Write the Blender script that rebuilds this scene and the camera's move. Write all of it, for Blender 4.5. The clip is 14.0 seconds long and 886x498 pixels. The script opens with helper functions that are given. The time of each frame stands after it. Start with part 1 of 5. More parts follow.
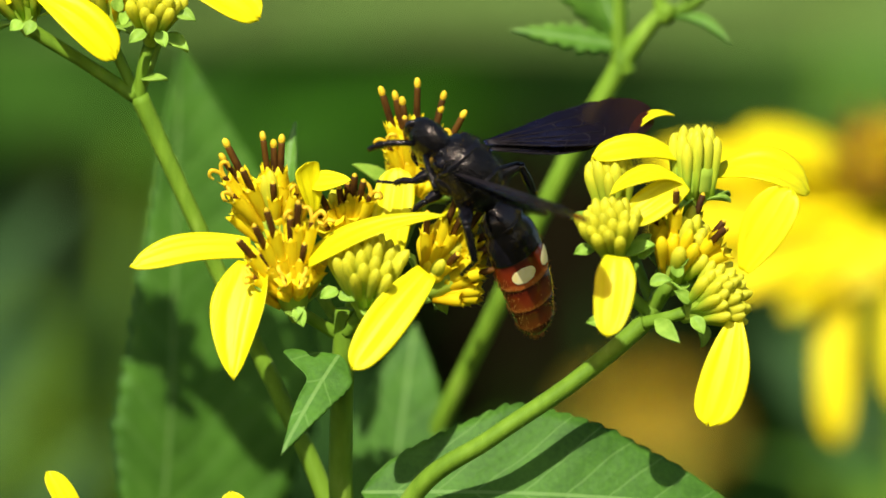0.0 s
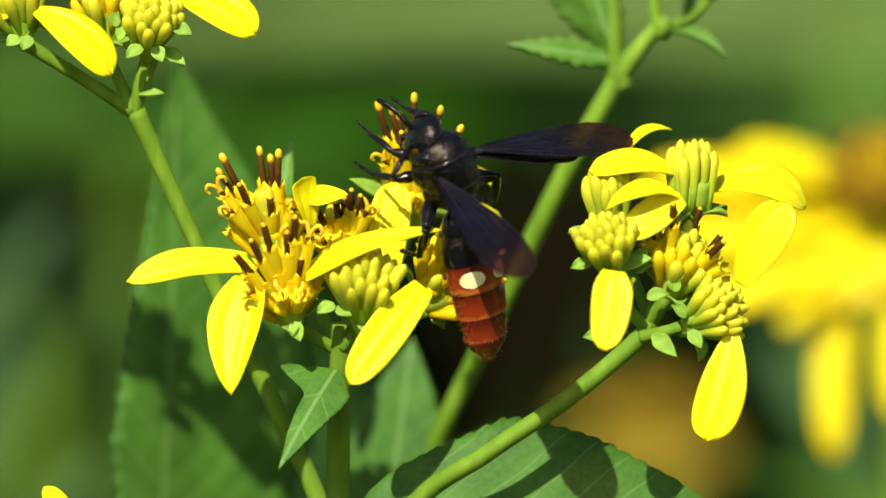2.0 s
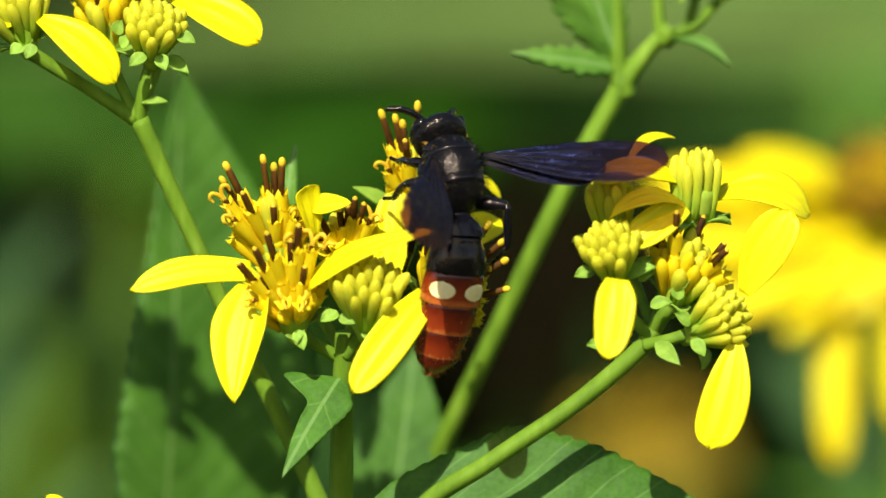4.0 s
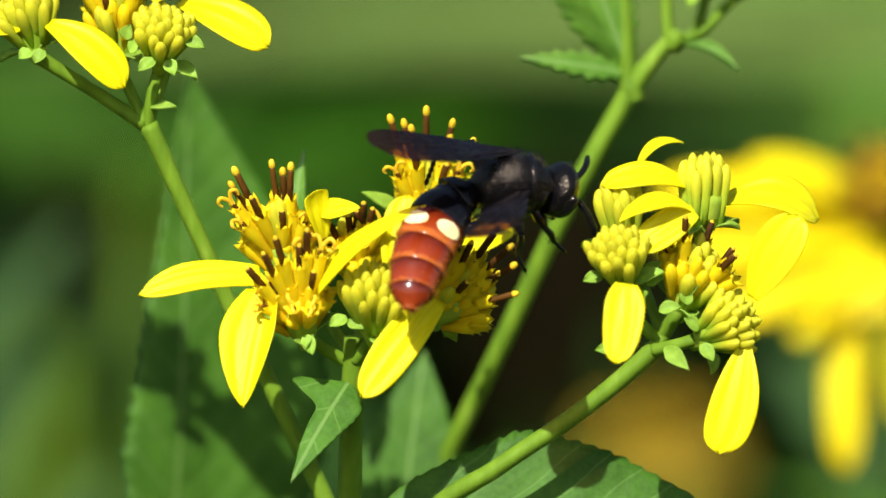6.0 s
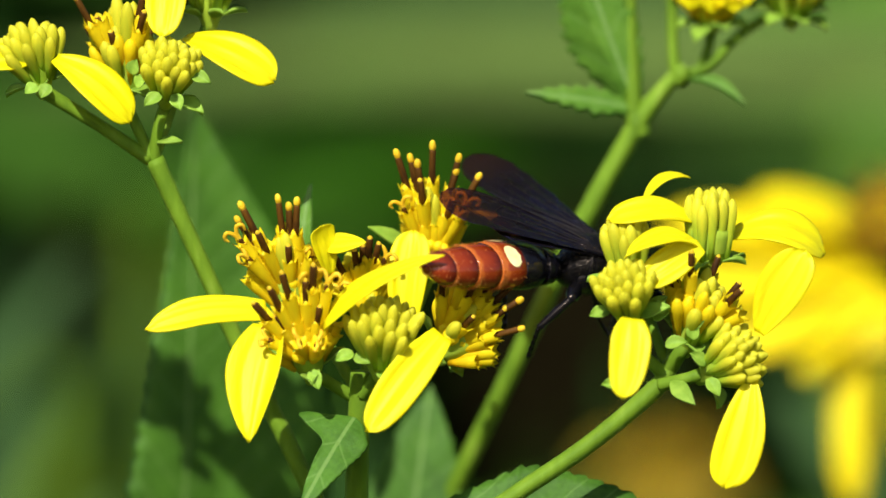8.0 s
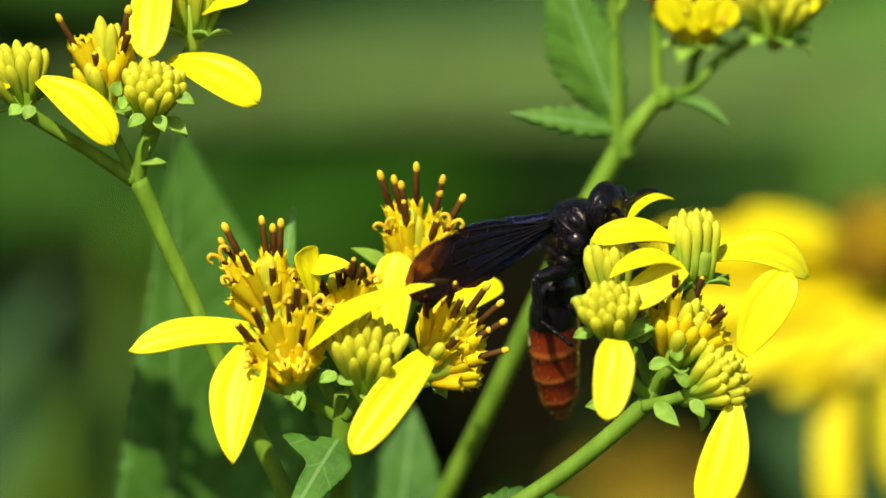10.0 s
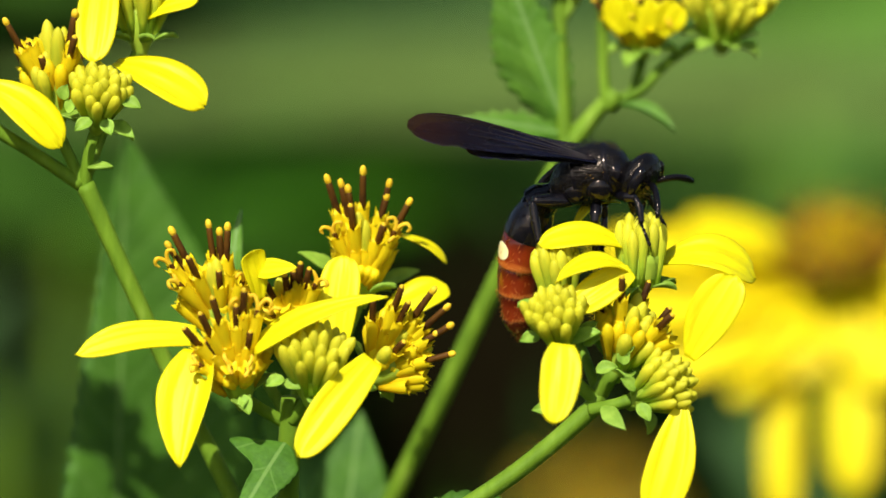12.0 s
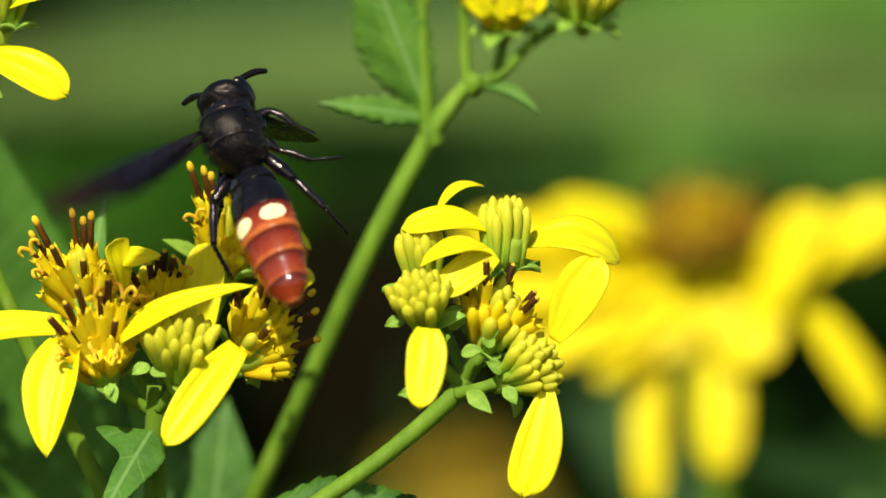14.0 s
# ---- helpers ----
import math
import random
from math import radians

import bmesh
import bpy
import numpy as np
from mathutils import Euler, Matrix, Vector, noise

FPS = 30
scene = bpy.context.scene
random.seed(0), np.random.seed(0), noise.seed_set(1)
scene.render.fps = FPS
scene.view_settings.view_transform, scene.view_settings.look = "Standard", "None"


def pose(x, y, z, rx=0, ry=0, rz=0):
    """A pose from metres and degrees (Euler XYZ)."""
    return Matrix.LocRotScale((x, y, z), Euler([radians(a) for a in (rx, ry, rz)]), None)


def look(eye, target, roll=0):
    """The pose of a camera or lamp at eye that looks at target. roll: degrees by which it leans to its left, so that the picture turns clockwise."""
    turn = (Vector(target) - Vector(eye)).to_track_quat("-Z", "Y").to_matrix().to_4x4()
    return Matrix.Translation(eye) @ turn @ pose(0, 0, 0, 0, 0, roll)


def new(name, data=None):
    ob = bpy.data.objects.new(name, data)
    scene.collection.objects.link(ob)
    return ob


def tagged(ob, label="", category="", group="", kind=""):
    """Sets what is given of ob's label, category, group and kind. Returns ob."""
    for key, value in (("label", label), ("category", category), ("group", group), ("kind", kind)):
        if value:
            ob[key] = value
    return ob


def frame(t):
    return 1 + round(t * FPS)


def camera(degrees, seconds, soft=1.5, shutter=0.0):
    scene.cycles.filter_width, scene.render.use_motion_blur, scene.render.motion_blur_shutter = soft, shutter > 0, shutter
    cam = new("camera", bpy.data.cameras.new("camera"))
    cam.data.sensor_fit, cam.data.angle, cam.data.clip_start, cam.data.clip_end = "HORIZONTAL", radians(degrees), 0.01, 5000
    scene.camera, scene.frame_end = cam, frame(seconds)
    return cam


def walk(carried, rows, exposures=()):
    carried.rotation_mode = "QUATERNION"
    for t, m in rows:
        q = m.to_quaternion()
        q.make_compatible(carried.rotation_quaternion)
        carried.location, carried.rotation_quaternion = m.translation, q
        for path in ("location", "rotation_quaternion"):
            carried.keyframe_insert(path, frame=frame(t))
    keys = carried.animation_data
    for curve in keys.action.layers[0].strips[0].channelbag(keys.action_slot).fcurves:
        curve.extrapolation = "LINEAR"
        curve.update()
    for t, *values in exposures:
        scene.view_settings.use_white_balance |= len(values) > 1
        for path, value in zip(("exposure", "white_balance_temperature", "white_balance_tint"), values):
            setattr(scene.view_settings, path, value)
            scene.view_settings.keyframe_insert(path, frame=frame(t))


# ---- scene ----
# ---- the camera: stands still and turns ----
EYE = Vector((0.0, -0.9, 1.3))
UNIT = 0.042e-3  # one step of the camera's view at the flowers, in metres


def at(u, v, d=0.0):
    """A place of the plan: u steps to the right, v steps down, d mm behind the plane of the flowers; the plan is the
    camera's first view, fanned out from the eye, so what it places is fitted to that view.
    """
    k = (0.9 + d * 0.001) / 0.9
    return Vector(((u - 784) * UNIT * k, d * 0.001, 1.3 - (v - 441) * UNIT * k))


def way(right, up, near):
    """A direction: to the right, up, and towards the eye."""
    return Vector((right, -near, up)).normalized()


TURNS = [(0, 0, 0), (0.5, -2.2, 7.6), (1, -3.8, 15.3), (1.5, -6.0, 20.9), (2, -5.4, 25.7), (2.5, -6.1, 31.6), (3, -5.6, 35.6),
         (4.2, 2.0, 41.0), (5.5, 10.3, 45.1), (6, 16.1, 48.9), (6.5, 21.1, 56.1), (7, 25.6, 72.0), (7.5, 27.6, 92.6), (8, 27.0, 110.4),
         (9.2, 10.5, 140.0), (10.5, -14.4, 151.4), (11, -35.7, 153.8), (11.5, -63.6, 155.2), (12, -95.9, 155.0), (12.5, -147.1, 155.0),
         (13, -213.2, 153.5), (13.5, -279.8, 145.5), (14, -336.3, 126.5)]
cam = camera(4.19, 14.0, soft=1.6, shutter=0.4)
cam.data.dof.use_dof = True
cam.data.dof.focus_distance = 0.9
cam.data.dof.aperture_fstop = cam.data.lens / 24.0
cam.data.dof.aperture_blades = 0
walk(cam, [(t, look(EYE, at(784 - a, 441 - b), {0: 0.0, 13.5: -0.2, 14: -0.85}.get(t, -0.07))) for t, a, b in TURNS],
     exposures=[(0, 0.56), (5.5, 0.56), (6.1, 0.60), (6.6, 0.70), (7.2, 0.48), (7.6, 0.38), (11, 0.38), (14, 0.32)])

# ---- world and sun ----
SUN = Vector((-0.22, -0.77, 0.58)).normalized()
world = bpy.data.worlds.new("sky")
scene.world = world
world.use_nodes = True
wn = world.node_tree.nodes
sky = wn.new("ShaderNodeTexSky")
sky.sky_type, sky.sun_disc = "NISHITA", False
sky.sun_elevation = math.asin(SUN.z)
sky.sun_rotation = math.atan2(SUN.x, SUN.y)
world.node_tree.links.new(sky.outputs[0], wn["Background"].inputs[0])
wn["Background"].inputs[1].default_value = 0.095
sun = new("sun", bpy.data.lights.new("sun", "SUN"))
sun.data.energy, sun.data.angle, sun.data.color = 4.5, radians(0.5), (1.0, 0.975, 0.91)
sun.matrix_world = look(SUN * 5, (0, 0, 0))


# ---- materials ----
def material(name, rough=0.5, spec=0.4, metal=0.0, sheer=0.0):
    """A principled material; sheer: the share of light that passes through it."""
    m = bpy.data.materials.new(name)
    m.use_nodes = True
    n, l = m.node_tree.nodes, m.node_tree.links
    b = n["Principled BSDF"]
    b.inputs["Roughness"].default_value, b.inputs["Metallic"].default_value = rough, metal
    b.inputs["Specular IOR Level"].default_value = spec
    tr = None
    if sheer:
        tr, mix = n.new("ShaderNodeBsdfTranslucent"), n.new("ShaderNodeMixShader")
        mix.inputs[0].default_value = sheer
        l.new(b.outputs[0], mix.inputs[1])
        l.new(tr.outputs[0], mix.inputs[2])
        l.new(mix.outputs[0], n["Material Output"].inputs[0])
    return m, n, l, b, tr


def noise_of(n, l, scale, stretch=(1, 1, 1), detail=3.0, which="Object"):
    tc, mp, nz = n.new("ShaderNodeTexCoord"), n.new("ShaderNodeMapping"), n.new("ShaderNodeTexNoise")
    mp.inputs["Scale"].default_value = stretch
    nz.inputs["Scale"].default_value, nz.inputs["Detail"].default_value = scale, detail
    l.new(tc.outputs[which], mp.inputs[0])
    l.new(mp.outputs[0], nz.inputs["Vector"])
    return nz.outputs["Fac"]


def ramp_of(n, l, fac, stops):
    r = n.new("ShaderNodeValToRGB")
    while len(r.color_ramp.elements) < len(stops):
        r.color_ramp.elements.new(0.5)
    for e, (p, c) in zip(r.color_ramp.elements, stops):
        e.position, e.color = p, (*c, 1)
    l.new(fac, r.inputs[0])
    return r.outputs[0]


def mixed(n, l, fac, a, b, mode="MIX"):
    x = n.new("ShaderNodeMix")
    x.data_type, x.blend_type = "RGBA", mode
    for sock, val in ((x.inputs[0], fac), (x.inputs[6], a), (x.inputs[7], b)):
        if isinstance(val, (int, float)):
            sock.default_value = val
        elif isinstance(val, tuple):
            sock.default_value = (*val, 1)
        else:
            l.new(val, sock)
    return x.outputs[2]


def math_of(n, l, op, a, b=0.0):
    x = n.new("ShaderNodeMath")
    x.operation = op
    for sock, val in ((x.inputs[0], a), (x.inputs[1], b)):
        if isinstance(val, (int, float)):
            sock.default_value = val
        else:
            l.new(val, sock)
    return x.outputs[0]


def bump_of(n, l, b, height, strength=0.4, distance=0.0001):
    x = n.new("ShaderNodeBump")
    x.inputs["Strength"].default_value, x.inputs["Distance"].default_value = strength, distance
    l.new(height, x.inputs["Height"])
    l.new(x.outputs[0], b.inputs["Normal"])


def tint(m):
    n, l, b, tr = m[1:]
    return lambda c: [l.new(c, s) for s in ([b.inputs["Base Color"]] + ([tr.inputs[0]] if tr else []))]


def grainy(name, stops, scale=1500, stretch=(1, 1, 1), rough=0.5, spec=0.4, sheer=0.0, bump=0.3, vary=0.12, relief=0.0001):
    """A colour ramp over noise, with fine relief, and a small change of brightness from piece to piece."""
    m = material(name, rough, spec, 0.0, sheer)
    mat, n, l, b, tr = m
    c = ramp_of(n, l, noise_of(n, l, scale, stretch), stops)
    big = noise_of(n, l, scale * 0.17)
    c = mixed(n, l, 0.35, c, ramp_of(n, l, big, [(0.3, (0.45, 0.45, 0.45)), (0.7, (0.62, 0.62, 0.62))]), "OVERLAY")
    if vary:
        info = n.new("ShaderNodeObjectInfo")
        hsv = n.new("ShaderNodeHueSaturation")
        l.new(c, hsv.inputs["Color"])
        l.new(math_of(n, l, "ADD", math_of(n, l, "MULTIPLY", info.outputs["Random"], 2 * vary), 1 - vary), hsv.inputs["Value"])
        c = hsv.outputs[0]
    tint(m)(c)
    bump_of(n, l, b, noise_of(n, l, scale * 1.7, stretch), bump, relief)
    return mat


PETAL = grainy("ray_yellow", [(0.3, (0.80, 0.68, 0.003)), (0.55, (0.88, 0.79, 0.005)), (0.8, (0.92, 0.84, 0.012))], 900, (0.35, 3.2, 1), 0.45, 0.2, 0.30, 0.35, 0.04)


def floret_material(name, foot, tip, reach):
    """Petal tissue that turns from the foot's colour to the tip's over the length reach, with fine streaks."""
    m = material(name, 0.5, 0.2, 0.0, 0.34)
    mat, n, l, b, tr = m
    tc, sep, info, hsv = n.new("ShaderNodeTexCoord"), n.new("ShaderNodeSeparateXYZ"), n.new("ShaderNodeObjectInfo"), n.new("ShaderNodeHueSaturation")
    l.new(tc.outputs["Object"], sep.inputs[0])
    streak = noise_of(n, l, 1500, (1.6, 1.6, 0.3), 4)
    h = math_of(n, l, "ADD", math_of(n, l, "MULTIPLY", sep.outputs[2], 1 / reach), math_of(n, l, "MULTIPLY", math_of(n, l, "SUBTRACT", streak, 0.5), 0.7))
    c = ramp_of(n, l, h, [(0.20, foot), (0.75, tip)])
    l.new(c, hsv.inputs["Color"])
    l.new(math_of(n, l, "ADD", math_of(n, l, "MULTIPLY", info.outputs["Random"], 0.2), 0.88), hsv.inputs["Value"])
    tint(m)(hsv.outputs[0])
    bump_of(n, l, b, streak, 0.3, 0.0001)
    return mat


COROLLA = floret_material("floret_yellow", (0.85, 0.54, 0.005), (0.95, 0.75, 0.010), 0.0044)
YOUNG = floret_material("floret_bud_green", (0.38, 0.54, 0.03), (0.76, 0.71, 0.035), 0.0052)
ANTHER = grainy("anther_brown", [(0.35, (0.034, 0.012, 0.0015)), (0.6, (0.095, 0.038, 0.003)), (0.8, (0.24, 0.115, 0.008))], 1800, (1, 1, 0.3), 0.6, 0.15, 0, 0.5, 0.2)
STIGMA = grainy("stigma_yellow", [(0.3, (0.80, 0.46, 0.01)), (0.7, (0.93, 0.66, 0.04))], 3000, (1, 1, 1), 0.6, 0.2, 0.2, 0.3, 0.08)
STEM = grainy("stem_green", [(0.25, (0.100, 0.190, 0.010)), (0.55, (0.160, 0.280, 0.016)), (0.8, (0.24, 0.36, 0.04))], 700, (1, 1, 0.25), 0.66, 0.18, 0.15, 0.4, 0.06)
BRACT = grainy("bract_green", [(0.3, (0.20, 0.36, 0.030)), (0.7, (0.34, 0.52, 0.065))], 1200, (1, 1, 1), 0.55, 0.25, 0.25, 0.3, 0.15)
CUP = grainy("cup_green", [(0.3, (0.26, 0.40, 0.025)), (0.7, (0.44, 0.58, 0.05))], 1200, (1, 1, 0.3), 0.55, 0.25, 0.2, 0.3, 0.1)


def leaf_material(name, dark, light, vein, rough=0.42, sheer=0.22, pitch=0.0032, spec=0.22):
    """Leaf blade: mottled green with a pale midrib and side veins that run forward from it."""
    m = material(name, rough, spec, 0.0, sheer)
    mat, n, l, b, tr = m
    c = ramp_of(n, l, noise_of(n, l, 260, (1, 1, 1), 6), [(0.3, dark), (0.7, light)])
    c = mixed(n, l, 0.25, c, ramp_of(n, l, noise_of(n, l, 2600), [(0.35, tuple(x * 0.7 for x in dark)), (0.65, light)]))
    tc, sep = n.new("ShaderNodeTexCoord"), n.new("ShaderNodeSeparateXYZ")
    l.new(tc.outputs["Object"], sep.inputs[0])
    side = math_of(n, l, "ABSOLUTE", sep.outputs[1])
    run = math_of(n, l, "SUBTRACT", sep.outputs[0], math_of(n, l, "MULTIPLY", side, 1.1))
    wob = math_of(n, l, "MULTIPLY", noise_of(n, l, 180), 0.0016)
    saw = math_of(n, l, "PINGPONG", math_of(n, l, "ADD", run, wob), pitch / 2)
    lines = math_of(n, l, "LESS_THAN", saw, 0.00011)
    rib = math_of(n, l, "MULTIPLY", math_of(n, l, "LESS_THAN", side, 0.00014), 0.6)
    both = math_of(n, l, "MAXIMUM", math_of(n, l, "MULTIPLY", lines, 0.28), rib)
    tint(m)(mixed(n, l, both, c, vein))
    h = math_of(n, l, "ADD", noise_of(n, l, 1500, (1, 1, 1), 5), math_of(n, l, "MULTIPLY", saw, 300.0))
    bump_of(n, l, b, h, 0.5, 0.00018)
    return mat


LEAF = leaf_material("leaf_green", (0.042, 0.118, 0.009), (0.088, 0.220, 0.018), (0.20, 0.34, 0.08), 0.6)
DEEP = leaf_material("leaf_deep_green", (0.034, 0.120, 0.005), (0.064, 0.205, 0.010), (0.06, 0.15, 0.012), 0.7, 0.2, 0.01, 0.06)
# leaf green dulled and darkened in the colour to stand for shade
SHADE_GREEN = leaf_material("leaf_shade_green", (0.032, 0.074, 0.020), (0.062, 0.128, 0.036), (0.09, 0.16, 0.05), 0.7, 0.15, 0.01, 0.1)
LEAF_PALE = leaf_material("leaf_pale_green", (0.08, 0.20, 0.02), (0.145, 0.30, 0.034), (0.25, 0.40, 0.12))
BLADE = leaf_material("blade_green", (0.093, 0.152, 0.025), (0.136, 0.212, 0.039), (0.17, 0.26, 0.06), 0.75, 0.25, 0.02)


GOLD = grainy("ray_golden", [(0.3, (0.80, 0.58, 0.002)), (0.55, (0.88, 0.72, 0.003)), (0.8, (0.92, 0.80, 0.006))], 400, (0.35, 2.2, 1), 0.5, 0.2, 0.28, 0.35, 0.06)
# near-black leaf colour that stands for the shade between plants
GAP_SHADE = leaf_material("leaf_gap_shade", (0.006, 0.0045, 0.0016), (0.012, 0.009, 0.003), (0.014, 0.010, 0.004), 0.95, 0.05, 0.01, 0.02)
# golden ray colour with the shade of the deep-set flower put in
SHADED_GOLD = grainy("shaded_golden_petal", [(0.3, (0.20, 0.13, 0.004)), (0.7, (0.34, 0.25, 0.010))], 600, (0.4, 2.5, 1), 0.6, 0.2, 0.2, 0.3, 0.1)
OCHRE = grainy("faded_petal", [(0.3, (0.20, 0.085, 0.003)), (0.7, (0.36, 0.19, 0.008))], 600, (0.4, 2.5, 1), 0.6, 0.2, 0.2, 0.3, 0.1)


def thicket_material():
    m = material("thicket_green", 0.6, 0.1, 0.0, 0.15)
    mat, n, l, b, tr = m
    g = n.new("ShaderNodeNewGeometry")
    tint(m)(ramp_of(n, l, g.outputs["Random Per Island"], [(0.0, (0.007, 0.028, 0.002)), (0.6, (0.022, 0.076, 0.006)), (1.0, (0.058, 0.140, 0.014))]))
    return mat


THICKET = thicket_material()
GROUND = grainy("soil_and_litter", [(0.3, (0.025, 0.022, 0.012)), (0.7, (0.06, 0.07, 0.03))], 9, (1, 1, 1), 0.9, 0.1, 0, 0.8, 0, 0.02)


# ---- shapes ----
def part(name, bm, mats, parent=None, label="", matrix=None, smooth=True):
    """Links a bmesh, or a mesh already made, as one object under a thing or a part."""
    if isinstance(bm, bmesh.types.BMesh):
        bmesh.ops.recalc_face_normals(bm, faces=bm.faces)
        me = bpy.data.meshes.new(name)
        bm.to_mesh(me)
        bm.free()
        for m in mats if isinstance(mats, (list, tuple)) else [mats]:
            me.materials.append(m)
        for p in me.polygons:
            p.use_smooth = smooth
    else:
        me = bm
    ob = new(name, me)
    if parent:
        ob.parent = parent
    if matrix is not None:
        ob.matrix_basis = matrix
    return tagged(ob, label)


def mesh_of(name, bm, mats):
    ob = part(name, bm, mats)
    me = ob.data
    bpy.data.objects.remove(ob)
    return me


def thing(name, label, category, group="", kind="", place=(0, 0, 0)):
    ob = new(name)
    ob.empty_display_size = 0.01
    ob.location = place
    return tagged(ob, label, category, group, kind)


def basis(p, x, z):
    """The pose at p whose X axis runs along x and whose Z axis leans to z."""
    x = Vector(x).normalized()
    y = Vector(z).cross(x).normalized()
    z = x.cross(y)
    return Matrix.Translation(p) @ Matrix((x, y, z)).transposed().to_4x4()


def along(p, z, turn=0.0):
    """The pose at p whose Z axis runs along z."""
    return Matrix.Translation(p) @ Vector(z).to_track_quat("Z", "Y").to_matrix().to_4x4() @ Matrix.Rotation(turn, 4, "Z")


def curve_points(pts, steps=8):
    """A smooth line through the points (Catmull-Rom)."""
    p = [pts[0] * 2 - pts[1], *pts, pts[-1] * 2 - pts[-2]]
    out = []
    for i in range(1, len(p) - 2):
        for k in range(steps):
            t = k / steps
            out.append(0.5 * (2 * p[i] + (p[i + 1] - p[i - 1]) * t + (2 * p[i - 1] - 5 * p[i] + 4 * p[i + 1] - p[i + 2]) * t * t
                              + (3 * p[i] - p[i - 1] - 3 * p[i + 1] + p[i + 2]) * t ** 3))
    return out + [pts[-1]]


def tube(bm, pts, radii, sides=12, mat=0, ridge=0.0, steps=8, cap=True):
    """A round rod through the points, whose radius runs through radii."""
    line = curve_points([Vector(p) for p in pts], steps)
    rad = np.interp(np.linspace(0, 1, len(line)), np.linspace(0, 1, len(radii)), radii)
    up = Vector((0.13, 0.9, 0.31))
    rings = []
    for i, p in enumerate(line):
        d = (line[min(i + 1, len(line) - 1)] - line[max(i - 1, 0)]).normalized()
        a = up.cross(d).normalized()
        up = d.cross(a)
        ring = []
        for s in range(sides):
            w = 2 * math.pi * s / sides
            r = rad[i] * (1 + ridge * math.cos(4 * w))
            ring.append(bm.verts.new(p + (a * math.cos(w) + up * math.sin(w)) * r))
        rings.append(ring)
    faces = [bm.faces.new((r0[s], r0[(s + 1) % sides], r1[(s + 1) % sides], r1[s])) for r0, r1 in zip(rings, rings[1:]) for s in range(sides)]
    if cap:
        faces += [bm.faces.new(rings[0]), bm.faces.new(rings[-1])]
    for f in faces:
        f.material_index = mat
    return bm


def lathe(bm, profile, sides=8, mat=0, wave=0.0, centre=(0, 0), lobe=0.0):
    """A body turned about Z from (height, radius) rows; wave: how far the last ring's lobes stand out."""
    rings = []
    for k, (z, r) in enumerate(profile):
        w = wave if k == len(profile) - 1 else 0
        rings.append([bm.verts.new((centre[0] + r * (1 + w * (-1) ** s) * math.cos(2 * math.pi * s / sides),
                                    centre[1] + r * (1 + w * (-1) ** s) * math.sin(2 * math.pi * s / sides), z + (w * r + (lobe if w else 0)) * (-1) ** s)) for s in range(sides)])
    faces = [bm.faces.new((a[s], a[(s + 1) % sides], b[(s + 1) % sides], b[s])) for a, b in zip(rings, rings[1:]) for s in range(sides)]
    faces += [bm.faces.new(rings[0]), bm.faces.new(rings[-1])]
    for f in faces:
        f.material_index = mat
    return bm


def sheet(bm, nu, nv, place, thick):
    """A closed thin sheet: place(s, w) for s in 0..1 along it and w in -1..1 across it; thick: its thickness along z."""
    top = [[bm.verts.new(place(i / nu, 2 * j / nv - 1)) for j in range(nv + 1)] for i in range(nu + 1)]
    low = [[bm.verts.new(v.co - Vector((0, 0, thick))) for v in row] for row in top]
    for i in range(nu):
        for j in range(nv):
            bm.faces.new((top[i][j], top[i + 1][j], top[i + 1][j + 1], top[i][j + 1]))
            bm.faces.new((low[i][j], low[i][j + 1], low[i + 1][j + 1], low[i + 1][j]))
    rim = [(i, 0) for i in range(nu + 1)] + [(nu, j) for j in range(1, nv + 1)] + [(i, nv) for i in range(nu - 1, -1, -1)] + [(0, j) for j in range(nv - 1, 0, -1)]
    for (i, j), (k, m) in zip(rim, rim[1:] + rim[:1]):
        bm.faces.new((top[i][j], low[i][j], low[k][m], top[k][m]))
    return bm


